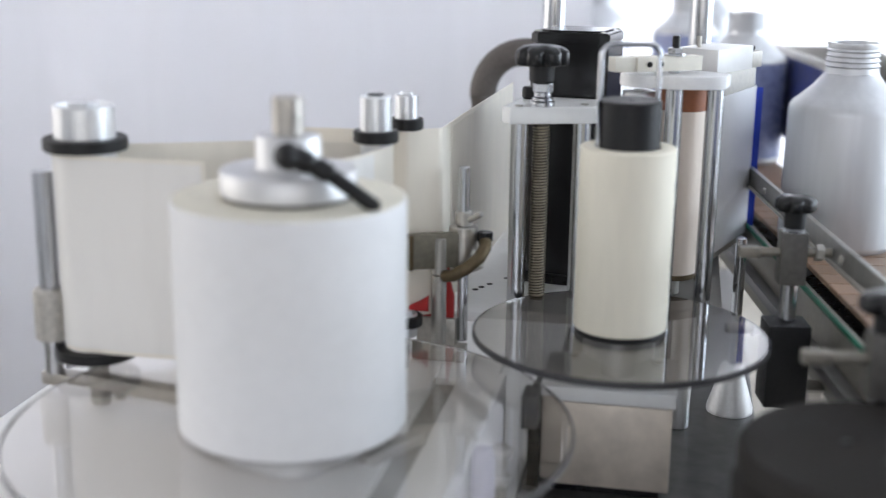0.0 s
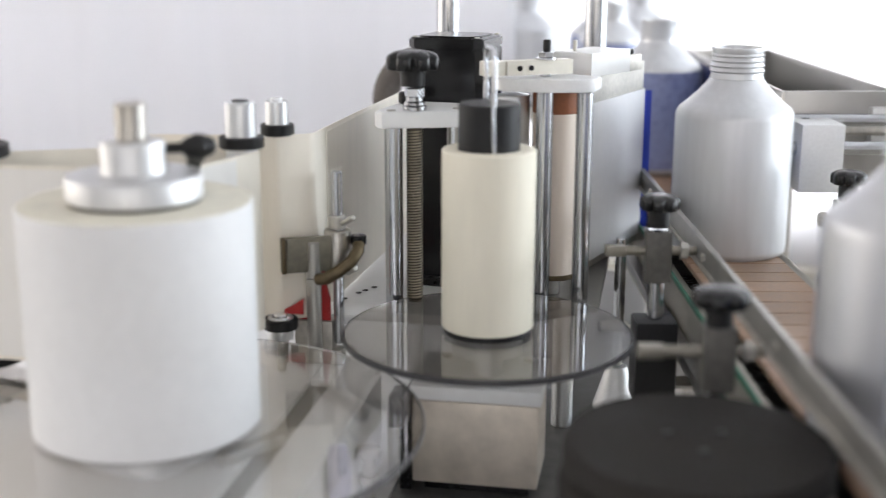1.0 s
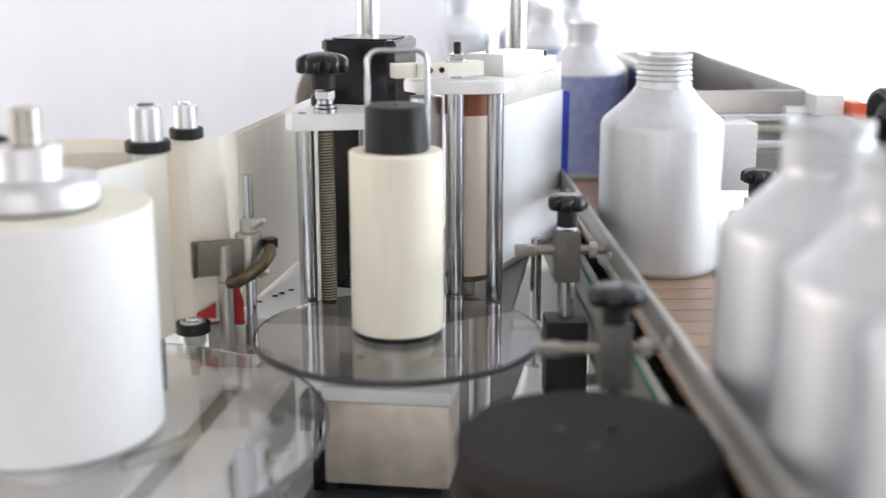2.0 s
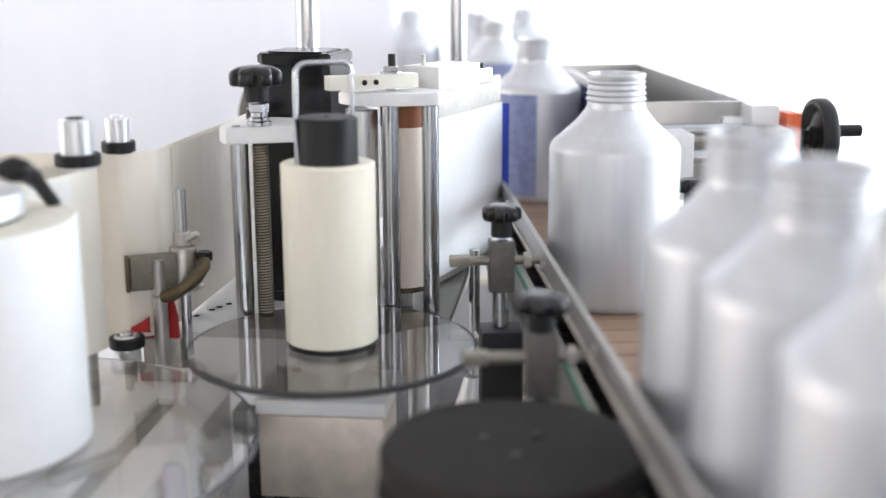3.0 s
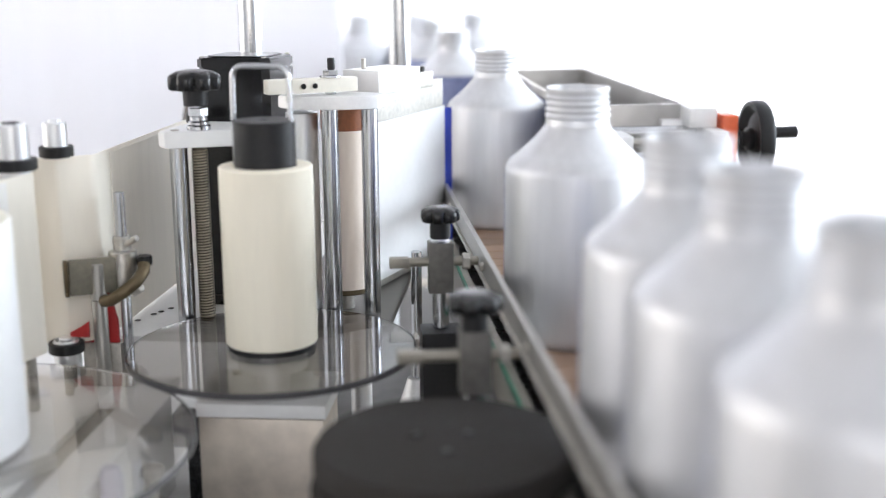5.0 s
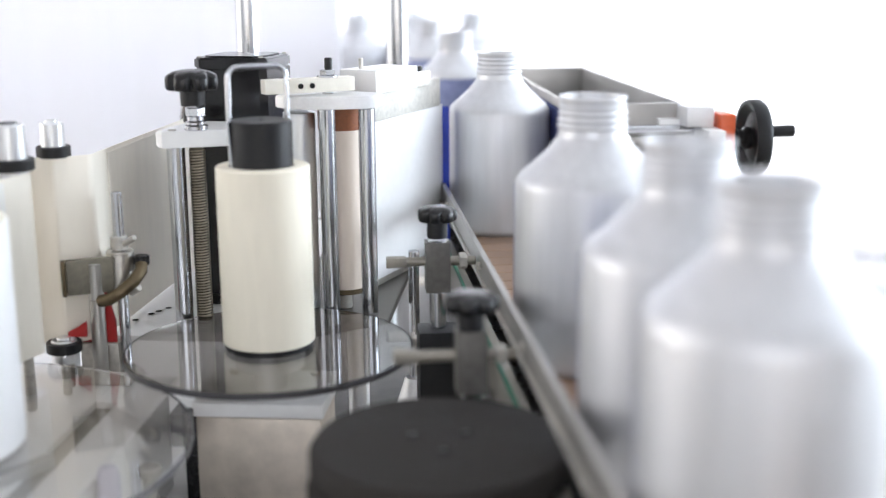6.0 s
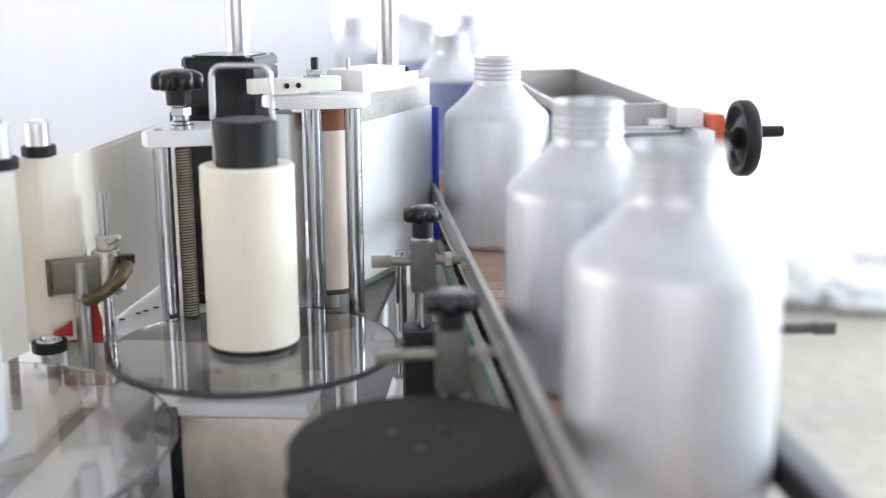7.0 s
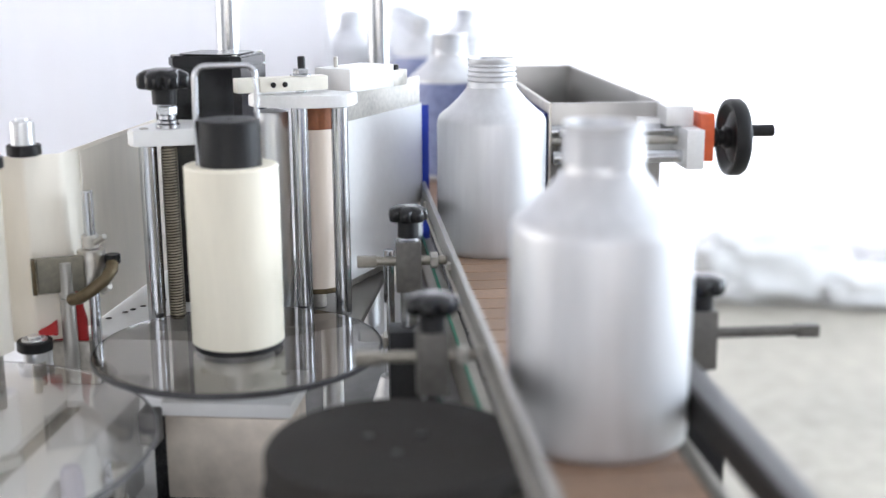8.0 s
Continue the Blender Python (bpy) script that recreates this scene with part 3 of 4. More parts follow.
def drive_roller():
    t = thing("drive_roller_unit", "drive roller between steel posts under an aluminium plate", "roller unit")
    part("top_plate", slab([(0.039, 1.548)] + [(0.039 + 0.110 * i / 10, 1.540 - 0.014 * math.sin(math.pi * i / 10)) for i in range(1, 10)] + [(0.147, 1.543), (0.152, 1.575), (0.105, 1.60), (0.043, 1.59)], 1.2165, 1.2295, 0.0012), anodised, t)
    for x, y in ((0.0955, 1.540), (0.1365, 1.5475)):
        part("post", rod(0.0090, 0.988, 1.2165, 32), chrome, t).location = (x, y, 0)
    r = part("roller", rod(0.0245, 1.012, 1.2145, 48, 0.0012), sleeve_paper, t, "pale pinkish roller sleeve")
    r.location = (0.104, 1.578, 0)
    part("rubber_sleeve", rod(0.0252, 1.190, 1.2160, 48, 0.001), brown_rubber, r, "reddish brown rubber sleeve")
    part("lower_sleeve", rod(0.0250, 1.008, 1.0145, 48, 0.001), brass, r, "dark bronze end ring")
    part("axle", rod(0.008, 0.988, 1.010, 24), stainless_dull, r)
    part("knurled_roller", lathe([(0, 0.99), (0.0172, 0.99)] + [(0.0172 + 0.0006 * (i % 2), 0.995 + 0.0022 * i) for i in range(98)] + [(0, 1.212)], 40), aluminium, t, "grooved metal roller").location = (0.0585, 1.575, 0)
    arm = thing("clamp_bar", "ivory painted clamp bar with two screw holes", "clamp bar")
    m = Matrix.Translation((0.083, 1.556, 0)) @ Matrix.Rotation(radians(31), 4, "Z")
    part("bar", box(-0.036, 0.040, -0.009, 0.009, 1.2325, 1.2475, 0.001, None, m), ivory_paint, arm)
    part("end_block", box(-0.060, -0.0365, -0.007, 0.009, 1.2325, 1.2475, 0.001, None, m), ivory_paint, arm)
    part("spacer", rod(0.006, 1.2297, 1.2325, 24, 0.0004, None, m @ pose(0.012, 0, 0)), chrome, arm)
    for x in (-0.022, -0.009):
        part("screw_hole", rod(0.0029, 0, 0.002, 20, 0.0004, None, m @ pose(x, -0.0088, 1.2400, 90, 0, 0)), black_metal, arm)
    part("bolt", rod(0.0042, 1.2555, 1.2680, 20, 0.0008, None, m @ pose(0.014, 0.002, 0)), black_metal, arm)
    part("nut", hexnut(0.0085, 1.2495, 1.2555, None, m @ pose(0.012, 0, 0)), chrome, arm)
    part("washer", rod(0.0115, 1.2475, 1.2495, 24, 0.0004, None, m @ pose(0.012, 0, 0)), chrome, arm)
    blk = thing("head_block", "ivory painted block with black sensor clamp", "block")
    m2 = Matrix.Translation((0.145, 1.655, 0)) @ Matrix.Rotation(radians(62), 4, "Z")
    part("block", box(-0.040, 0.044, -0.014, 0.036, 1.224, 1.250, 0.0012, None, m2), white_paint, blk)
    part("sensor_clamp", box(0.0445, 0.078, -0.010, 0.014, 1.2235, 1.242, 0.0015, None, m2), stainless_dull, blk, "dark metal clamp")
    part("clamp_screw", rod(0.007, 1.242, 1.248, 24, 0.001, None, m2 @ pose(0.062, 0, 0)), black_metal, blk)
    part("clamp_pin", rod(0.0025, 1.25, 1.262, 16, 0.0005, None, m2 @ pose(-0.024, 0.018, 0)), stainless_dull, blk)


def columns():
    for x, y, r, lab in ((-0.068, 1.884, 0.0150, "polished steel column rising behind the motor"), (0.121, 1.977, 0.0152, "polished steel column rising behind the block")):
        t = thing("column", lab, "column", Matrix.Translation((x, y, 0)), group="steel columns of the head")
        part("tube", rod(r, 0.988, 2.05, 40, 0.002), chrome, t)
        part("collar", lathe([(r + 0.0004, 0.989), (r + 0.012, 0.989), (r + 0.012, 1.02), (r + 0.0004, 1.02)], 40, closed=True), aluminium, t)
        part("top_cap", rod(r + 0.004, 2.05, 2.06, 40), black_plastic, t)
    t = thing("cross_beam", "aluminium beam joining the two steel columns", "beam")
    part("beam", box(-0.12, 0.175, -0.03, 0.03, 2.062, 2.10, 0.002, None, pose(0, 1.915, 0, 0, 0, 26)), aluminium, t)


def label_sensor():
    t = thing("sensor_clamp", "steel rods with a bronze-handled clamp beside the paper web", "sensor clamp")
    part("rod", rod(0.0055, 0.962, 1.143, 24), chrome, t).location = (-0.104, 1.442, 0)
    part("collar", rod(0.0088, 1.084, 1.098, 28), stainless_dull, t).location = (-0.104, 1.442, 0)
    part("clamp_block", rod(0.0140, 1.045, 1.083, 40), stainless, t).location = (-0.104, 1.442, 0)
    part("thumb_screw", rod(0.0032, 0, 0.018, 16, 0.001, None, pose(-0.098, 1.437, 1.090, 60, 0, 65)), stainless_dull, t)
    part("lower_screw", rod(0.0042, 0, 0.014, 18, 0.001, None, pose(-0.094, 1.437, 1.040, 60, 0, 65)), stainless_dull, t)
    part("sensor_plate", box(-0.016, 0.030, -0.004, 0.004, 1.043, 1.079, 0.0012, None, pose(-0.135, 1.418, 0, 0, 0, 24)), sensor_olive, t)
    part("sensor_block", box(-0.021, -0.0165, -0.008, 0.004, 1.043, 1.079, 0.0012, None, pose(-0.135, 1.418, 0, 0, 0, 24)), brass, t, "bronze coloured sensor face")
    part("post", rod(0.0076, 0.955, 1.036, 28), clamp_steel, t).location = (-0.125, 1.424, 0)
    part("upper_post", rod(0.0080, 1.0365, 1.074, 28), clamp_steel, t).location = (-0.125, 1.424, 0)
    pts = [(-0.118, 1.418, 1.036), (-0.108, 1.412, 1.039), (-0.095, 1.412, 1.047), (-0.084, 1.420, 1.056), (-0.080, 1.432, 1.064), (-0.082, 1.442, 1.072)]
    part("curved_arm", sweep(pts, 0.0064, 16), brass, t, "curved bronze arm")
    part("arm_tip", rod(0.008, 0, 0.01, 20, 0.001, None, pose(-0.082, 1.442, 1.068)), black_metal, t)
    s = thing("optical_sensor", "red plastic optical sensor on a small bracket", "sensor")
    red = slab([(-0.162, 0.9865), (-0.112, 0.9865), (-0.112, 1.010), (-0.115, 1.022), (-0.118, 1.044), (-0.130, 1.044), (-0.1345, 1.026), (-0.143, 1.014), (-0.162, 1.002)], 0.0, 0.005, 0.001)
    bmesh.ops.transform(red, matrix=Matrix.Translation((0, 1.4415, 0)) @ Matrix.Rotation(radians(90), 4, "X"), verts=red.verts[:])
    part("body", red, red_plastic, s)
    wing = slab([(-0.153, 0.9995), (-0.1335, 0.9995), (-0.1335, 1.016), (-0.142, 1.010), (-0.153, 1.0040)], 0.0, 0.005, 0.001)
    bmesh.ops.transform(wing, matrix=Matrix.Translation((0, 1.4165, 0)) @ Matrix.Rotation(radians(90), 4, "X"), verts=wing.verts[:])
    part("wing", wing, red_plastic, s)
    part("foot_bracket", box(-0.15, -0.11, 1.435, 1.4545, 0.955, 0.986, 0.001), stainless_dull, s)
    part("support", box(-0.155, -0.10, 1.435, 1.4545, 0.9355, 0.955, 0.001), stainless_dull, s)


def tension_arm():
    t = thing("dancer_arm", "stainless tension arm carrying an upright steel rod", "tension arm")
    m = pose(-0.454, 1.2430, 0.0055, 0, 0, -12)
    part("arm_bar", box(-0.008, 0.205, -0.0085, 0.0085, 0.9535, 0.9655, 0.0012, None, m), stainless, t)
    part("rod", rod(0.0088, 0.9712, 1.160, 28), chrome, t).location = (-0.4495, 1.238, 0)
    part("collar", rod(0.0152, 1.004, 1.052, 36, 0.0015), stainless_dull, t).location = (-0.4495, 1.238, 0)
    part("screw", rod(0.006, 0.951, 0.9588, 20), stainless_dull, t).location = (-0.382, 1.2275, 0)
    part("pivot", rod(0.014, 0.9353, 0.9588, 28), stainless_dull, t).location = (-0.272, 1.204, 0)
    return t


# ---- conveyor, in its own frame: y runs along the belt, x to its side ----
TURN = 9.87
ZB = 1.0162
CONV = Matrix.Translation((0.288, 1.75, 0)) @ Matrix.Rotation(radians(TURN), 4, "Z")


def on_belt(s):
    """A place on the belt's middle line, by its world y."""
    return (0.288 - 0.174 * (s - 1.75), s)


def bottle_spot(s):
    """Where a bottle stands on the belt, by its world y."""
    return (0.2906 - 0.1754 * (s - 1.75), s)


def conveyor():
    t = thing("conveyor", "slat chain conveyor with brown plastic slats and steel sides", "conveyor", CONV)
    y0, y1 = -1.75, 1.20
    for sx in (-1, 1):
        a, b = sorted((sx * 0.064, sx * 0.078))
        part("side_frame", box(a, b, y0, y1, ZB - 0.09, ZB - 0.012, 0.002), rod_steel, t)
        a, b = sorted((sx * 0.0785, sx * 0.0925))
        part("side_ledge", box(a, b, y0, y1, ZB - 0.060, ZB - 0.048, 0.001), dark_steel, t)
    part("wear_strip", box(-0.0778, -0.0748, -0.62, y1, ZB - 0.0118, ZB - 0.0062, 0.001), green_plastic, t, "green plastic wear strip")
    # tie coloured black to put shade into the gaps between slats
    part("cross_tie", box(-0.0575, 0.0638, y0 + 0.05, y1 - 0.05, ZB - 0.07, ZB - 0.03, 0.001), black_metal, t)
    for y in (-1.4, -0.2, 1.0):
        for sx in (-1, 1):
            part("leg", box(sx * 0.071 - 0.0065, sx * 0.071 + 0.0065, y - 0.03, y + 0.03, 0.0, ZB - 0.0905, 0.001), stainless, t)
    # slats of the chain
    me = None
    pitch = 0.0381
    n = int((y1 - y0) / pitch)
    for i in range(n):
        if me is None:
            own = box(-0.0555, 0.0555, -pitch / 2 + 0.0006, pitch / 2 - 0.0006, ZB - 0.006, ZB - 0.0004, 0.0)
            bmesh.ops.bevel(own, geom=[e for e in own.edges if e.verts[0].co.z > ZB - 0.001 and e.verts[1].co.z > ZB - 0.001], offset=0.0008, segments=1, affect="EDGES")
            me = finish("slat", own, belt_brown)
        ob = new("slat", me)
        ob.parent = t
        ob.location = (0, y0 + pitch * (i + 0.5), 0)
    # side rails
    left = thing("guide_rail", "flat steel guide rail along the bottles", "guide rail", CONV, group="guide rails")
    part("rail", box(-0.0775, -0.0715, -1.70, 0.30, 1.060, 1.083, 0.0015), clamp_steel, left)
    part("lower_lip", box(-0.0805, -0.0778, -1.70, 0.30, 1.058, 1.062, 0.0008), stainless_dull, left)
    for y in (-0.57, -0.30, 0.02, 0.24):
        part("screw", hexnut(0.0045, 0.0, 0.004, None, pose(-0.0777, y, 1.071, 0, -90, 0)), stainless_dull, left)
    right = thing("guide_rail", "dark grey guide rail on the outer side of the belt", "guide rail", CONV, group="guide rails")
    part("rail", box(0.0735, 0.0925, -1.70, -0.42, 1.030, 1.055, 0.003), grey_plastic, right)
    for y in (-1.5, -1.1, -0.7):
        part("screw", hexnut(0.0045, 0.0, 0.004, None, pose(0.0925, y, 1.0425, 0, 90, 0)), stainless_dull, right)
    part("rub_strip", box(0.0688, 0.0733, -1.70, -0.40, 1.033, 1.055, 0.0012), black_rubber, right, "black rubbing strip")


def rail_clamp(y, side, out, label, drop=0.0, reach=0.118, size=1.0, low=0.0):
    """A knob-topped clamp that holds a guide rail by a cross rod."""
    p = on_belt(y)
    m = Matrix.Translation((*p, 0)) @ Matrix.Rotation(radians(TURN), 4, "Z")
    t = thing("rail_clamp", label, "rail clamp", m, group="clamps of the guide rails")
    x = side * reach
    zr = 1.067 - drop - low
    part("post", box(x - 0.0125, x + 0.0125, -0.011, 0.011, 1.036 - drop, 1.088 - drop, 0.0008), clamp_block, t)
    part("lower_stem", rod(0.0085, 1.0005, 1.036 - drop, 24), chrome, t).location = (x, 0, 0)
    part("base_block", box(x - 0.021, x + 0.021, -0.02, 0.02, 0.915, 1.000, 0.003), black_plastic, t, "black plastic base block")
    part("bracket", box(min(x, side * 0.0785), max(x, side * 0.0785), -0.015, 0.015, 0.930, 0.933, 0.0005), stainless_dull, t)
    a, b = sorted((side * 0.0790 if side < 0 else side * 0.0935, x + side * out))
    part("cross_rod", rod(0.0048, a, b, 20, 0.001, None, pose(0, 0, zr, 0, 90, 0)), rod_steel if side < 0 else clamp_block, t)
    part("rod_tip", box(x + side * out - 0.010, x + side * out + 0.010, -0.0058, 0.0058, zr - 0.0052, zr + 0.0052, 0.001), rod_steel if side < 0 else clamp_block, t)
    part("rail_nut", rod(0.0085, 0, 0.008, 6, 0.0008, None, pose(side * 0.088, 0, zr, 0, 90 * side, 0)), stainless_dull, t)
    k = part("star_knob", star_knob(0.0200 * size, 0.0155, 7), black_gloss, t)
    k.location = (x, 0, 1.1075 - drop * 1.45)
    part("knob_neck", rod(0.0105, -0.0175, 0.0, 24), black_plastic, k)
    part("collar", rod(0.0105, 1.087 - drop, 1.0885 - drop, 24, 0.0004), chrome, t).location = (x, 0, 0)
    return t


def proximity_sensor():
    t = thing("proximity_sensor", "small steel proximity sensor fixed to a black block", "sensor", Matrix.Translation((0.1965, 1.497, 0.9755)) @ Matrix.Rotation(radians(TURN), 4, "Z"))
    part("barrel", rod(0.0060, -0.034, 0.0, 20, 0.001, None, pose(0, 0, 0, 0, 90, 0)), stainless, t)
    part("nut", hexnut(0.0095, -0.010, -0.006, None, pose(0, 0, 0, 0, 90, 0)), stainless_dull, t)
    part("face", rod(0.0052, -0.0365, -0.034, 20, 0.0006, None, pose(0, 0, 0, 0, 90, 0)), black_plastic, t)


def spacing_wheel():
    t = thing("spacing_wheel", "thick matt black rubber wheel that spaces the bottles", "wheel", Matrix.Translation((0.251, 1.083, -0.005)))
    part("upper_tyre", lathe([(0.0, 1.012), (0.088, 1.012), (0.0945, 1.016), (0.0945, 1.030), (0.0915, 1.0345), (0.088, 1.035), (0.0, 1.035)], 96), black_rubber, t)
    part("lower_tyre", lathe([(0.0, 0.982), (0.092, 0.982), (0.0965, 0.987), (0.0965, 1.003), (0.090, 1.009), (0.060, 1.011), (0.0, 1.011)], 96), black_rubber, t)
    part("shaft", rod(0.012, 0.8452, 0.982, 32), stainless_dull, t)
    for a in (40, 160, 280):
        part("screw", lathe([(0, 1.0352), (0.0042, 1.0352), (0.0042, 1.0358), (0.003, 1.0362), (0, 1.0362)], 16), black_metal, t).location = (0.022 * math.cos(radians(a)), 0.022 * math.sin(radians(a)), 0)
    b = thing("wheel_bracket", "dark steel bracket under the spacing wheel", "bracket")
    part("bracket", box(0.1905, 0.262, 1.02, 1.15, 0.80, 0.839, 0.003), stainless_dull, b)
    leg = thing("levelling_rod", "chromed rod on a pale conical foot", "rod", Matrix.Translation((0.1775, 1.619, 0)))
    part("rod", rod(0.0062, 0.893, 1.045, 28), chrome, leg)
    part("foot", lathe([(0, 0.8405), (0.026, 0.8405), (0.0262, 0.846), (0.0125, 0.890), (0.0115, 0.893), (0, 0.893)], 36), anodised, leg, "pale conical foot")


def cable_hose():
    """A bent protective hose behind the motor."""
    t = thing("cable_hose", "brown-grey flexible cable hose bent behind the motor", "hose")
    pts = [(-0.178, 1.99, 1.002), (-0.178, 1.99, 1.10)]
    pts += [(-0.118 - 0.060 * math.cos(radians(a)), 1.99, 1.145 + 0.062 * math.sin(radians(a))) for a in range(0, 91, 9)]
    pts += [(-0.095, 1.985, 1.206), (-0.085, 1.975, 1.200)]
    part("hose", sweep(pts, 0.019, 18), hose_rubber, t)
    part("ferrule", rod(0.024, 0.9884, 1.0015, 32, 0.002), black_plastic, t).location = (-0.178, 1.99, 0)


# ---- wrap station behind the bottles ----
def wrap_station():
    m = Matrix.Translation((*on_belt(1.85), 0)) @ Matrix.Rotation(radians(TURN), 4, "Z")
    t = thing("pressing_board", "padded steel pressing board beside the bottles", "pressing board", m)
    part("board", box(0.079, 0.083, -0.06, 0.62, 1.05, 1.192, 0.001), stainless, t)
    part("foam_pad", box(0.0715, 0.0787, -0.055, 0.615, 1.055, 1.180, 0.002), foam_navy, t, "dark navy foam pad")
    tray = thing("belt_housing", "open stainless steel trough of the wrap unit", "trough", m)
    part("front_wall", box(0.085, 0.235, -0.006, 0.0, 1.07, 1.186, 0.001), trough_steel, tray)
    part("back_wall", box(0.085, 0.235, 0.62, 0.626, 1.07, 1.186, 0.001), trough_steel, tray)
    part("outer_wall", box(0.235, 0.239, -0.006, 0.626, 1.07, 1.186, 0.001), trough_steel, tray)
    part("inner_wall", box(0.0835, 0.0848, -0.006, 0.626, 1.07, 1.186, 0.0004), trough_steel, tray)
    part("bottom", box(0.085, 0.235, 0.0, 0.62, 1.07, 1.075, 0.001), trough_steel, tray)
    part("support", box(0.13, 0.19, 0.25, 0.33, 0.0, 1.07, 0.002), stainless, tray)
    # the slide with its handwheel
    s = thing("adjusting_slide", "aluminium slide on two steel rods with a black handwheel", "handwheel slide", m)
    zc = 1.137
    for y, z in ((-0.062, zc - 0.014), (-0.020, zc + 0.014)):
        part("guide_rod", rod(0.0085, 0.084, 0.262, 28, 0.001, None, pose(0, y, z, 0, 90, 0)), chrome, s)
    own = rod(0.0048, 0.086, 0.262, 18, 0.0005)
    for i in range(50):
        rod(0.0058, 0.088 + i * 0.0034, 0.0895 + i * 0.0034, 18, 0.0003, own)
    sp = part("spindle", own, stainless_dull, s, "threaded spindle")
    sp.matrix_basis = pose(0, -0.042, zc + 0.004, 0, 90, 0)
    part("end_plate", box(0.250, 0.2725, -0.088, 0.004, zc - 0.028, zc + 0.022, 0.0015), anodised, s)
    part("carriage", box(0.099, 0.151, -0.088, -0.0075, 1.072, 1.155, 0.0015), anodised, s, "aluminium carriage on the guide rods")
    part("bolt_hole", rod(0.006, 1.1551, 1.1554, 20, 0.0001), black_metal, s).location = (0.118, -0.030, 0)
    part("upper_block", box(0.232, 0.268, -0.052, 0.000, zc + 0.0225, zc + 0.048, 0.0015), anodised, s)
    part("step_block", box(0.205, 0.2495, -0.020, 0.02, zc - 0.02, zc + 0.03, 0.0015), anodised, s)
    part("position_counter", box(0.2728, 0.292, -0.066, -0.018, zc - 0.022, zc + 0.040, 0.003), orange_plastic, s, "orange position counter")
    part("hub", lathe([(0, 0.2925), (0.013, 0.2925), (0.013, 0.300), (0.010, 0.303), (0.010, 0.309), (0.015, 0.312), (0.015, 0.318), (0, 0.318)], 32, None, pose(0, -0.042, zc + 0.006, 0, 90, 0)), black_plastic, s)
    w = part("handwheel", lathe([(0, 0.318), (0.022, 0.318), (0.034, 0.324), (0.043, 0.314), (0.048, 0.314), (0.050, 0.318), (0.050, 0.330), (0.047, 0.334), (0.042, 0.334), (0.034, 0.330), (0.016, 0.328), (0, 0.328)], 64), black_plastic, s)
    w.matrix_basis = pose(0, -0.042, zc + 0.006, 0, 90, 0)
    g = part("crank_grip", rod(0.0078, 0.334, 0.366, 24, 0.0015), black_plastic, w)
    g.location = (-0.012, -0.030, 0)


def bottle():
    t = thing("aluminium_bottle", "satin aluminium bottle with a threaded neck and blue label", "bottle", group="bottles on the conveyor")
    r, h1, h2, h3, rn = 0.0669, 0.164, 0.199, 0.236, 0.0290
    prof = [(0, 0.003), (r - 0.010, 0.003), (r - 0.004, 0.0), (r - 0.001, 0.003), (r, 0.008), (r, h1 - 0.006), (r - 0.0010, h1 - 0.001), (r - 0.004, h1 + 0.004)]
    prof += [(r - 0.012, h1 + 0.0105), (r - 0.026, h1 + 0.0235), (rn + 0.004, h2 - 0.002), (rn + 0.0014, h2 + 0.002)]
    prof += [(rn - 0.003, h2), (r - 0.03, h1 + 0.02), (r - 0.004, h1 - 0.006), (r - 0.003, 0.010), (0, 0.010)]
    part("body", lathe(prof, 72), bottle_metal, t)
    prof = [(rn + 0.0012, h2 + 0.0022), (rn + 0.0006, h2 + 0.005)]
    for k in range(4):
        z = h2 + 0.011 + k * 0.0058
        ro = rn + 0.0010 - 0.0004 * k
        prof += [(ro - 0.0008, z - 0.0022), (ro + 0.0008, z), (ro - 0.0008, z + 0.0022)]
    prof += [(rn + 0.0004, h3 - 0.002), (rn + 0.0002, h3), (rn - 0.002, h3), (rn - 0.0025, h3 - 0.004), (rn - 0.0028, h2 + 0.0022)]
    part("threaded_neck", lathe(prof, 72, closed=True), bottle_metal, t)
    part("label", strip([(r * math.cos(a) * 1.006, r * math.sin(a) * 1.006) for a in np.linspace(radians(16), radians(164), 40)], 0.010, 0.159, 0.0004), bottle_label, t, "blue wrap-around label")
    return t


RELEASE = [-3.55, -2.40, -1.26, -0.19, 0.98, 2.18, 3.33, 4.436, 5.60, 6.70, 7.965]
GATE, SLOW, FAST, END = 1.13, 0.1174, 0.485, 2.86


def belt_place(t, free):
    """World y of a bottle at t: it queues slowly up to the gate, then runs with the belt, then moves slowly over the collecting table."""
    if t < free:
        return GATE - SLOW * (free - t)
    s = GATE + FAST * (t - free)
    return s if s < END else END + 0.252 * (s - END)


def belt_pose(t, free):
    """The wrap station rolls each bottle by a half turn between its pad and the peeling plate."""
    s = belt_place(t, free)
    k = min(1.0, max(0.0, (s - 1.98) / 0.24))
    return pose(*bottle_spot(s), ZB, 0, 0, 15 + 175 * k)


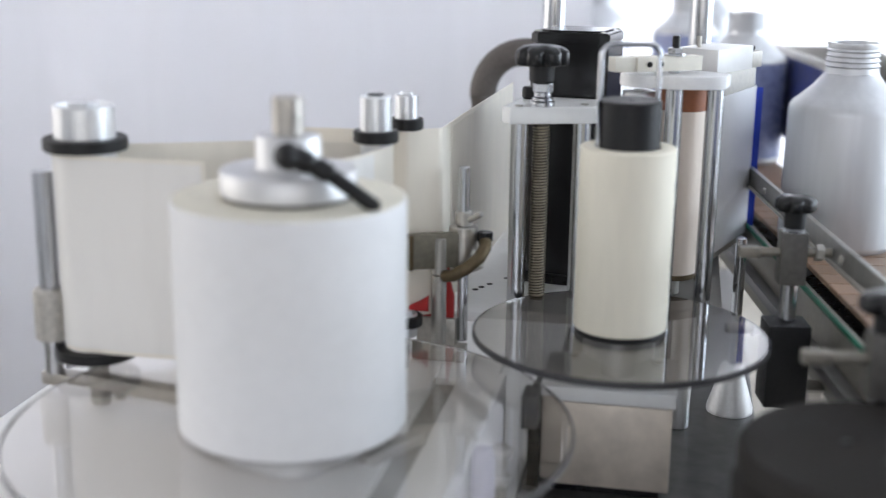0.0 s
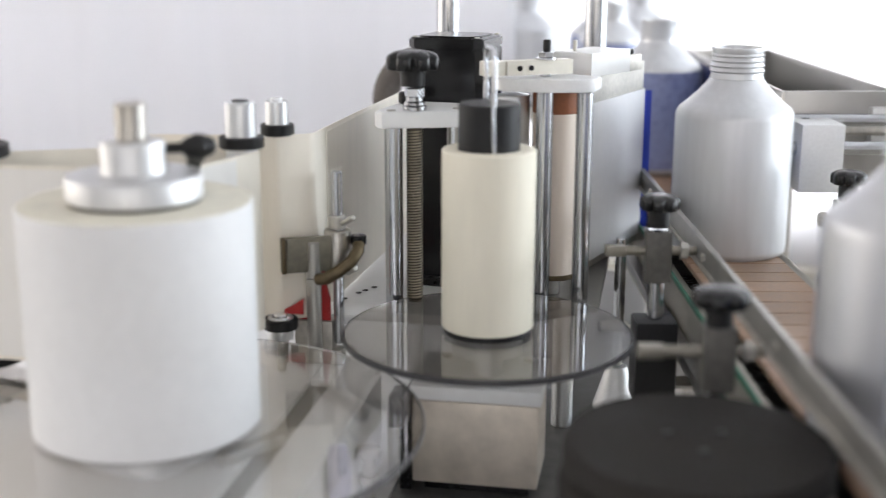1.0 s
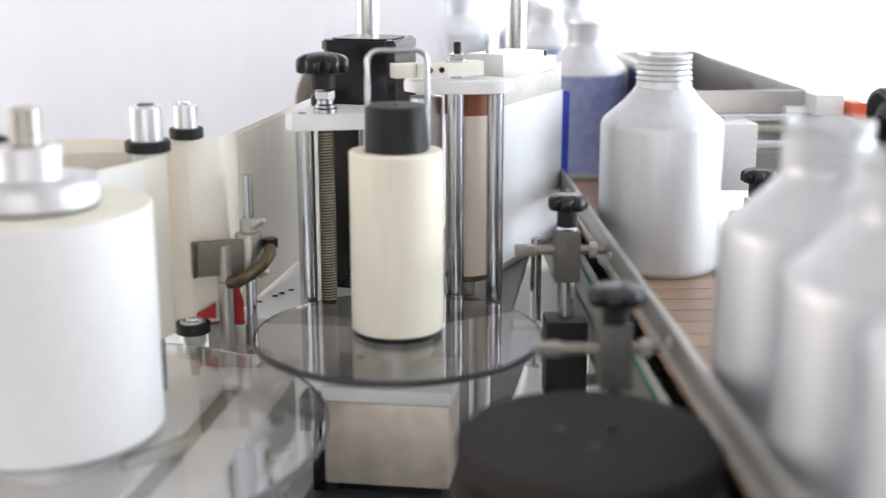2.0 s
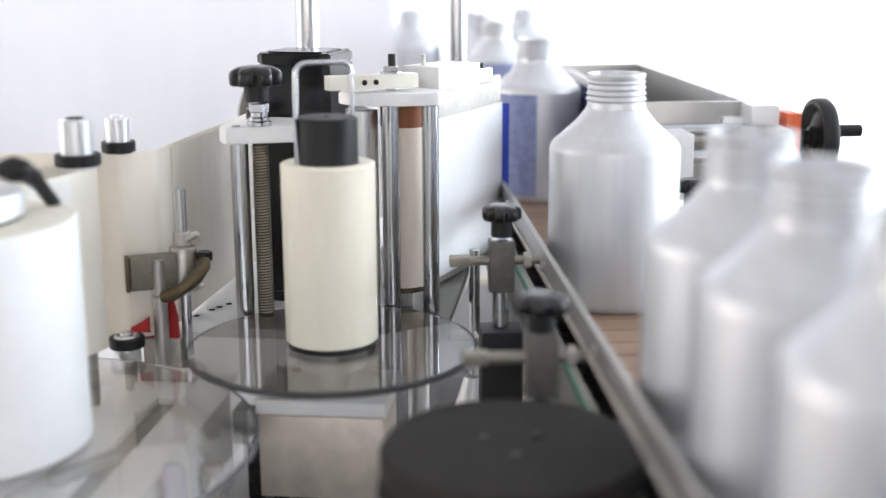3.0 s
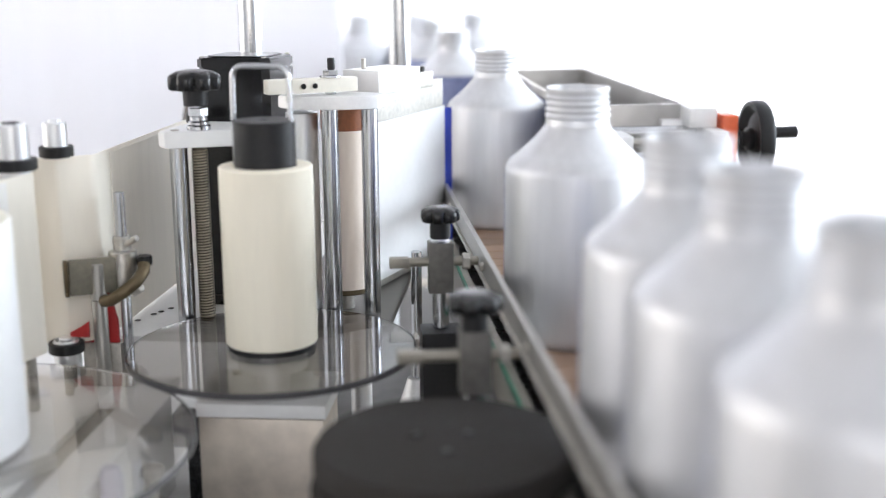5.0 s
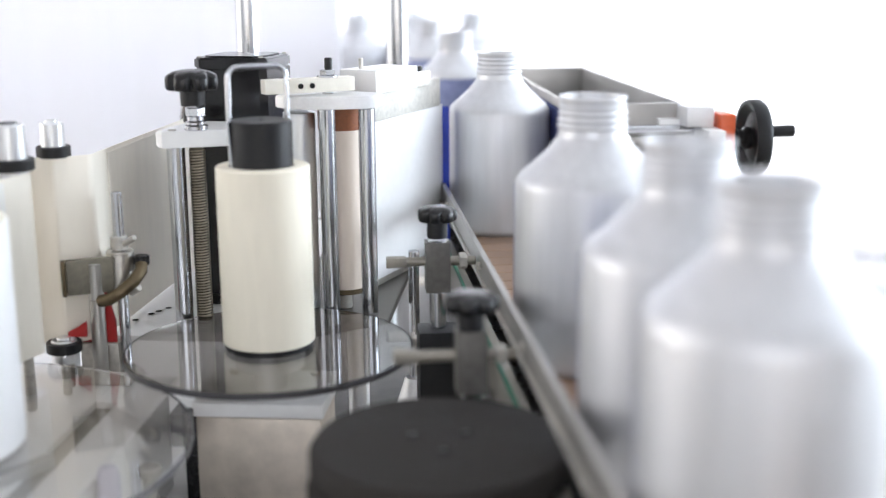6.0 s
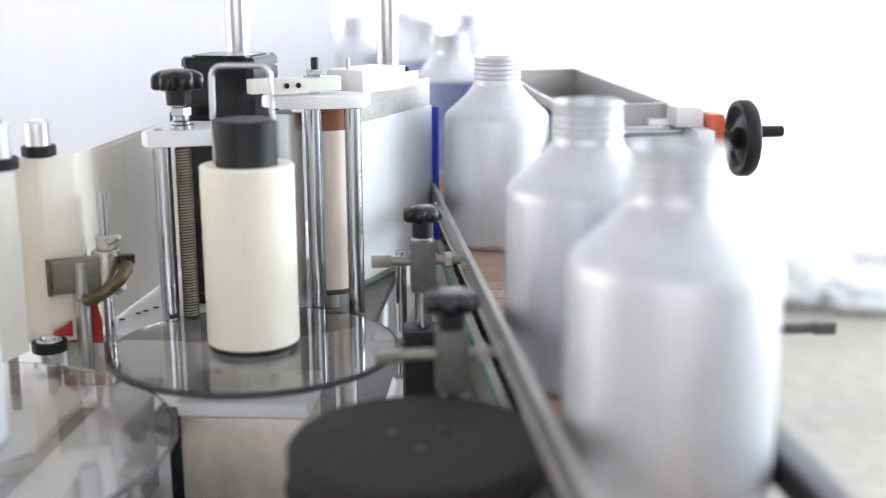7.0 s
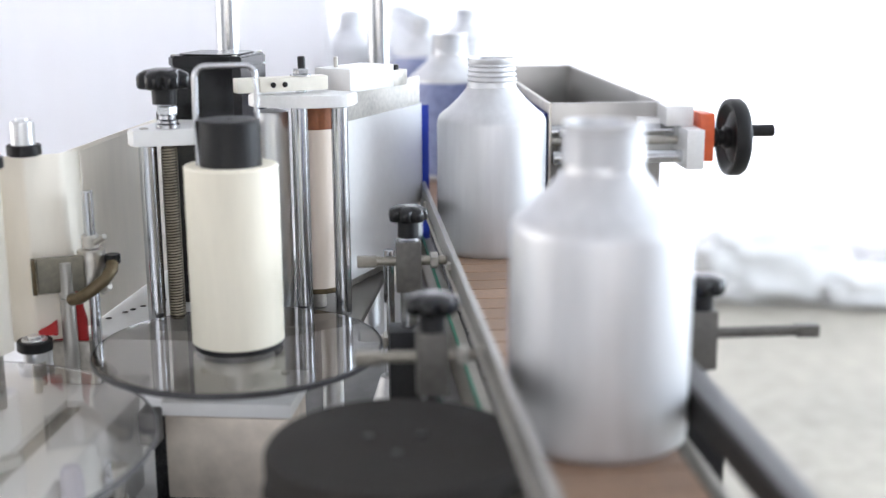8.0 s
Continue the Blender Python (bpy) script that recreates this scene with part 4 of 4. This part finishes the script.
# ---- far end and the floor behind ----
def far_end(proto):
    table = thing("collecting_table", "round steel collecting table full of bottles", "table", Matrix.Translation((-0.07, 3.435, 0)))
    part("top", rod(0.50, ZB - 0.03, ZB - 0.001, 72, 0.002), stainless, table)
    part("leg", rod(0.05, 0.03, ZB - 0.03, 32), stainless, table)
    part("base", rod(0.25, 0.0, 0.03, 48), stainless, table)
    for x, y in ((-0.09, 3.06), (-0.115, 3.24), (-0.15, 3.42), (0.157, 3.37), (0.137, 3.54)):
        c = copy_thing(proto, pose(x, y, ZB, 0, 0, 10 + 200 * x))
        tagged(c, "satin aluminium bottle standing on the collecting table", group="bottles on the collecting table")
    for x, y, z, sx, sy, sz in ((1.30, 5.26, 0.16, 0.30, 0.14, 0.16), (1.72, 5.20, 0.085, 0.24, 0.13, 0.085), (2.05, 5.24, 0.21, 0.26, 0.15, 0.21)):
        own = bmesh.new()
        bmesh.ops.create_icosphere(own, subdivisions=5, radius=1.0)
        for v in own.verts:
            p = v.co.copy()
            for i in range(3):
                v.co[i] = math.copysign(abs(p[i]) ** 0.6, p[i])
            v.co *= 1 + 0.16 * noise.noise(p * 2.6 + Vector((x, 0, 0))) + 0.07 * noise.noise(p * 7.0)
            v.co = Vector((v.co.x * sx, v.co.y * sy, max(v.co.z, -0.93) * sz))
        t = thing("sack", "crumpled white plastic sack lying on the concrete floor", "sack", Matrix.Translation((x, y, z * 0.95)), group="sacks by the wall")
        part("bag", own, sack_white, t)
        part("knot", lathe([(0, 0.9 * sz), (0.03, 0.93 * sz), (0.018, 1.02 * sz), (0.035, 1.12 * sz), (0, 1.15 * sz)], 14), sack_white, t)
    c = thing("carton", "white carton standing by the curtain", "carton")
    part("box_body", box(2.3, 2.75, 5.16, 5.40, 0.001, 0.34, 0.006), sack_white, c)
    part("tape", box(2.33, 2.72, 5.27, 5.30, 0.341, 0.343, 0), ivory_paint, c)


room()
machine_bed()
disc("turntable_disc", smoked, 0.140, 1.0, 0.0065, MID, "round smoked acrylic disc under the paper roll", 0.953, rim_mat=smoked_rim)
disc("turntable_disc", clear_acrylic, 0.229, 0.9785, 0.006, LEFT, "large round clear acrylic disc under the label roll", 0.9355, 0.062, 0.031)
roll = label_roll()
rewind = take_up_roll()
dancer = guide_roller("guide_roller", DANCER, 0.0268, 0.0368, 1.1790, 1.2185, "wide aluminium guide roller with black flanges", 0.988, True, aluminium)
guide_roller("guide_roller", (-0.174, 1.362), 0.0150, 0.0213, 1.178, 1.221, "aluminium guide roller with a black flange", 0.988, False)
guide_roller("guide_roller", (-0.161, 1.432), 0.0118, 0.0168, 1.180, 1.2145, "slim chromed guide roller with a black flange", 0.988, False, aluminium)
guide_roller("guide_roller", (-0.1565, 1.409), 0.0128, 0.0176, 0.9850, 0.9980, "low guide roller with a black flange", 0.9625, False, aluminium)
loop = paper_web()
bracket_assembly()
stepper_motor()
drive_roller()
columns()
cable_hose()
label_sensor()
arm = tension_arm()
conveyor()
rail_clamp(1.485, -1, 0.042, "steel rail clamp with a black star knob by the belt", -0.003)
rail_clamp(1.215, -1, 0.052, "steel rail clamp with a black star knob near the black wheel", 0.0085, 0.1160, 1.14)
rail_clamp(1.265, 1, 0.094, "steel rail clamp with a black star knob on the outer side", 0.012, low=0.001)
rail_clamp(1.64, 1, 0.06, "steel rail clamp with a black star knob beside the pressing board")
proximity_sensor()
spacing_wheel()
wrap_station()
first = bottle()
bottles = [first] + [copy_thing(first, belt_pose(0, f)) for f in RELEASE[1:]]
first.matrix_basis = belt_pose(0, RELEASE[0])
far_end(first)


def motions():
    for ob, free in zip(bottles, RELEASE):
        times = {0.0, 8.0} | {k * 0.5 for k in range(1, 16)} | {round(free + d, 3) for d in (-0.15, -0.05, 0.05, 0.15) if 0 < free + d < 8}
        times |= {round(free + d, 3) for d in (1.75, 1.85, 1.95, 2.05, 2.15, 2.25, 2.35) if 0 < free + d < 8}
        walk(ob, [(t, belt_pose(t, free)) for t in sorted(times)])
    # the supply roll turns by one label for each bottle, then rests
    turn = [(0.0, -72), (0.25, -73), (0.35, -100), (0.45, -160), (0.55, -205), (0.65, -255), (0.75, -305), (0.85, -328), (1.48, -333), (1.55, -360), (1.62, -410), (1.7, -460), (1.8, -515), (1.9, -560), (2.0, -580), (2.1, -581)]
    last = -581
    for start, drawn in ((2.60, 201), (3.75, 250), (4.90, 250), (6.05, 250), (7.20, 250)):
        for k, f in enumerate((0.0, 0.06, 0.24, 0.46, 0.68, 0.88, 0.98, 1.0)):
            turn.append((start + 0.1 * k, last - drawn * f))
        last -= drawn
    turn.append((8.0, last))
    walk(roll, [(t, pose(*LEFT, 0, 0, 0, a)) for t, a in turn])
    # the dancer arm swings in while the first label is drawn
    for ob, (x, y) in ((arm, (0, 0)), (dancer, DANCER), (loop, (0, 0))):
        walk(ob, [(t, pose(x + d, y + 0.75 * d, 0)) for t, d in ((0.0, 0.002), (0.22, 0.002), (0.3, 0.010), (0.4, 0.033), (0.48, 0.038), (0.6, 0.027), (0.7, 0.021), (0.85, 0.018), (1.4, 0.006), (8.0, 0.006))])
    # the rewinding roll turns and rests likewise
    spin = []
    for t0, t1, a0, a1 in ((0.0, 0.40, 25, 25), (0.60, 1.20, 105, 106), (1.40, 2.25, 200, 202), (3.20, 3.75, 445, 447), (4.25, 4.75, 700, 702), (5.75, 6.02, 748, 750), (6.25, 7.10, 1078, 1080), (7.45, 8.0, 1455, 1458)):
        if spin:
            p, q = spin[-1]
            n = max(1, math.ceil(abs(a0 - q) / 70))
            spin += [(round(p + (t0 - p) * k / n, 3), q + (a0 - q) * k / n) for k in range(1, n)]
        spin += [(t0, a0), (t1, a1)]
    walk(rewind, [(t, pose(*MID, 0, 0, 0, a)) for t, a in spin])


motions()
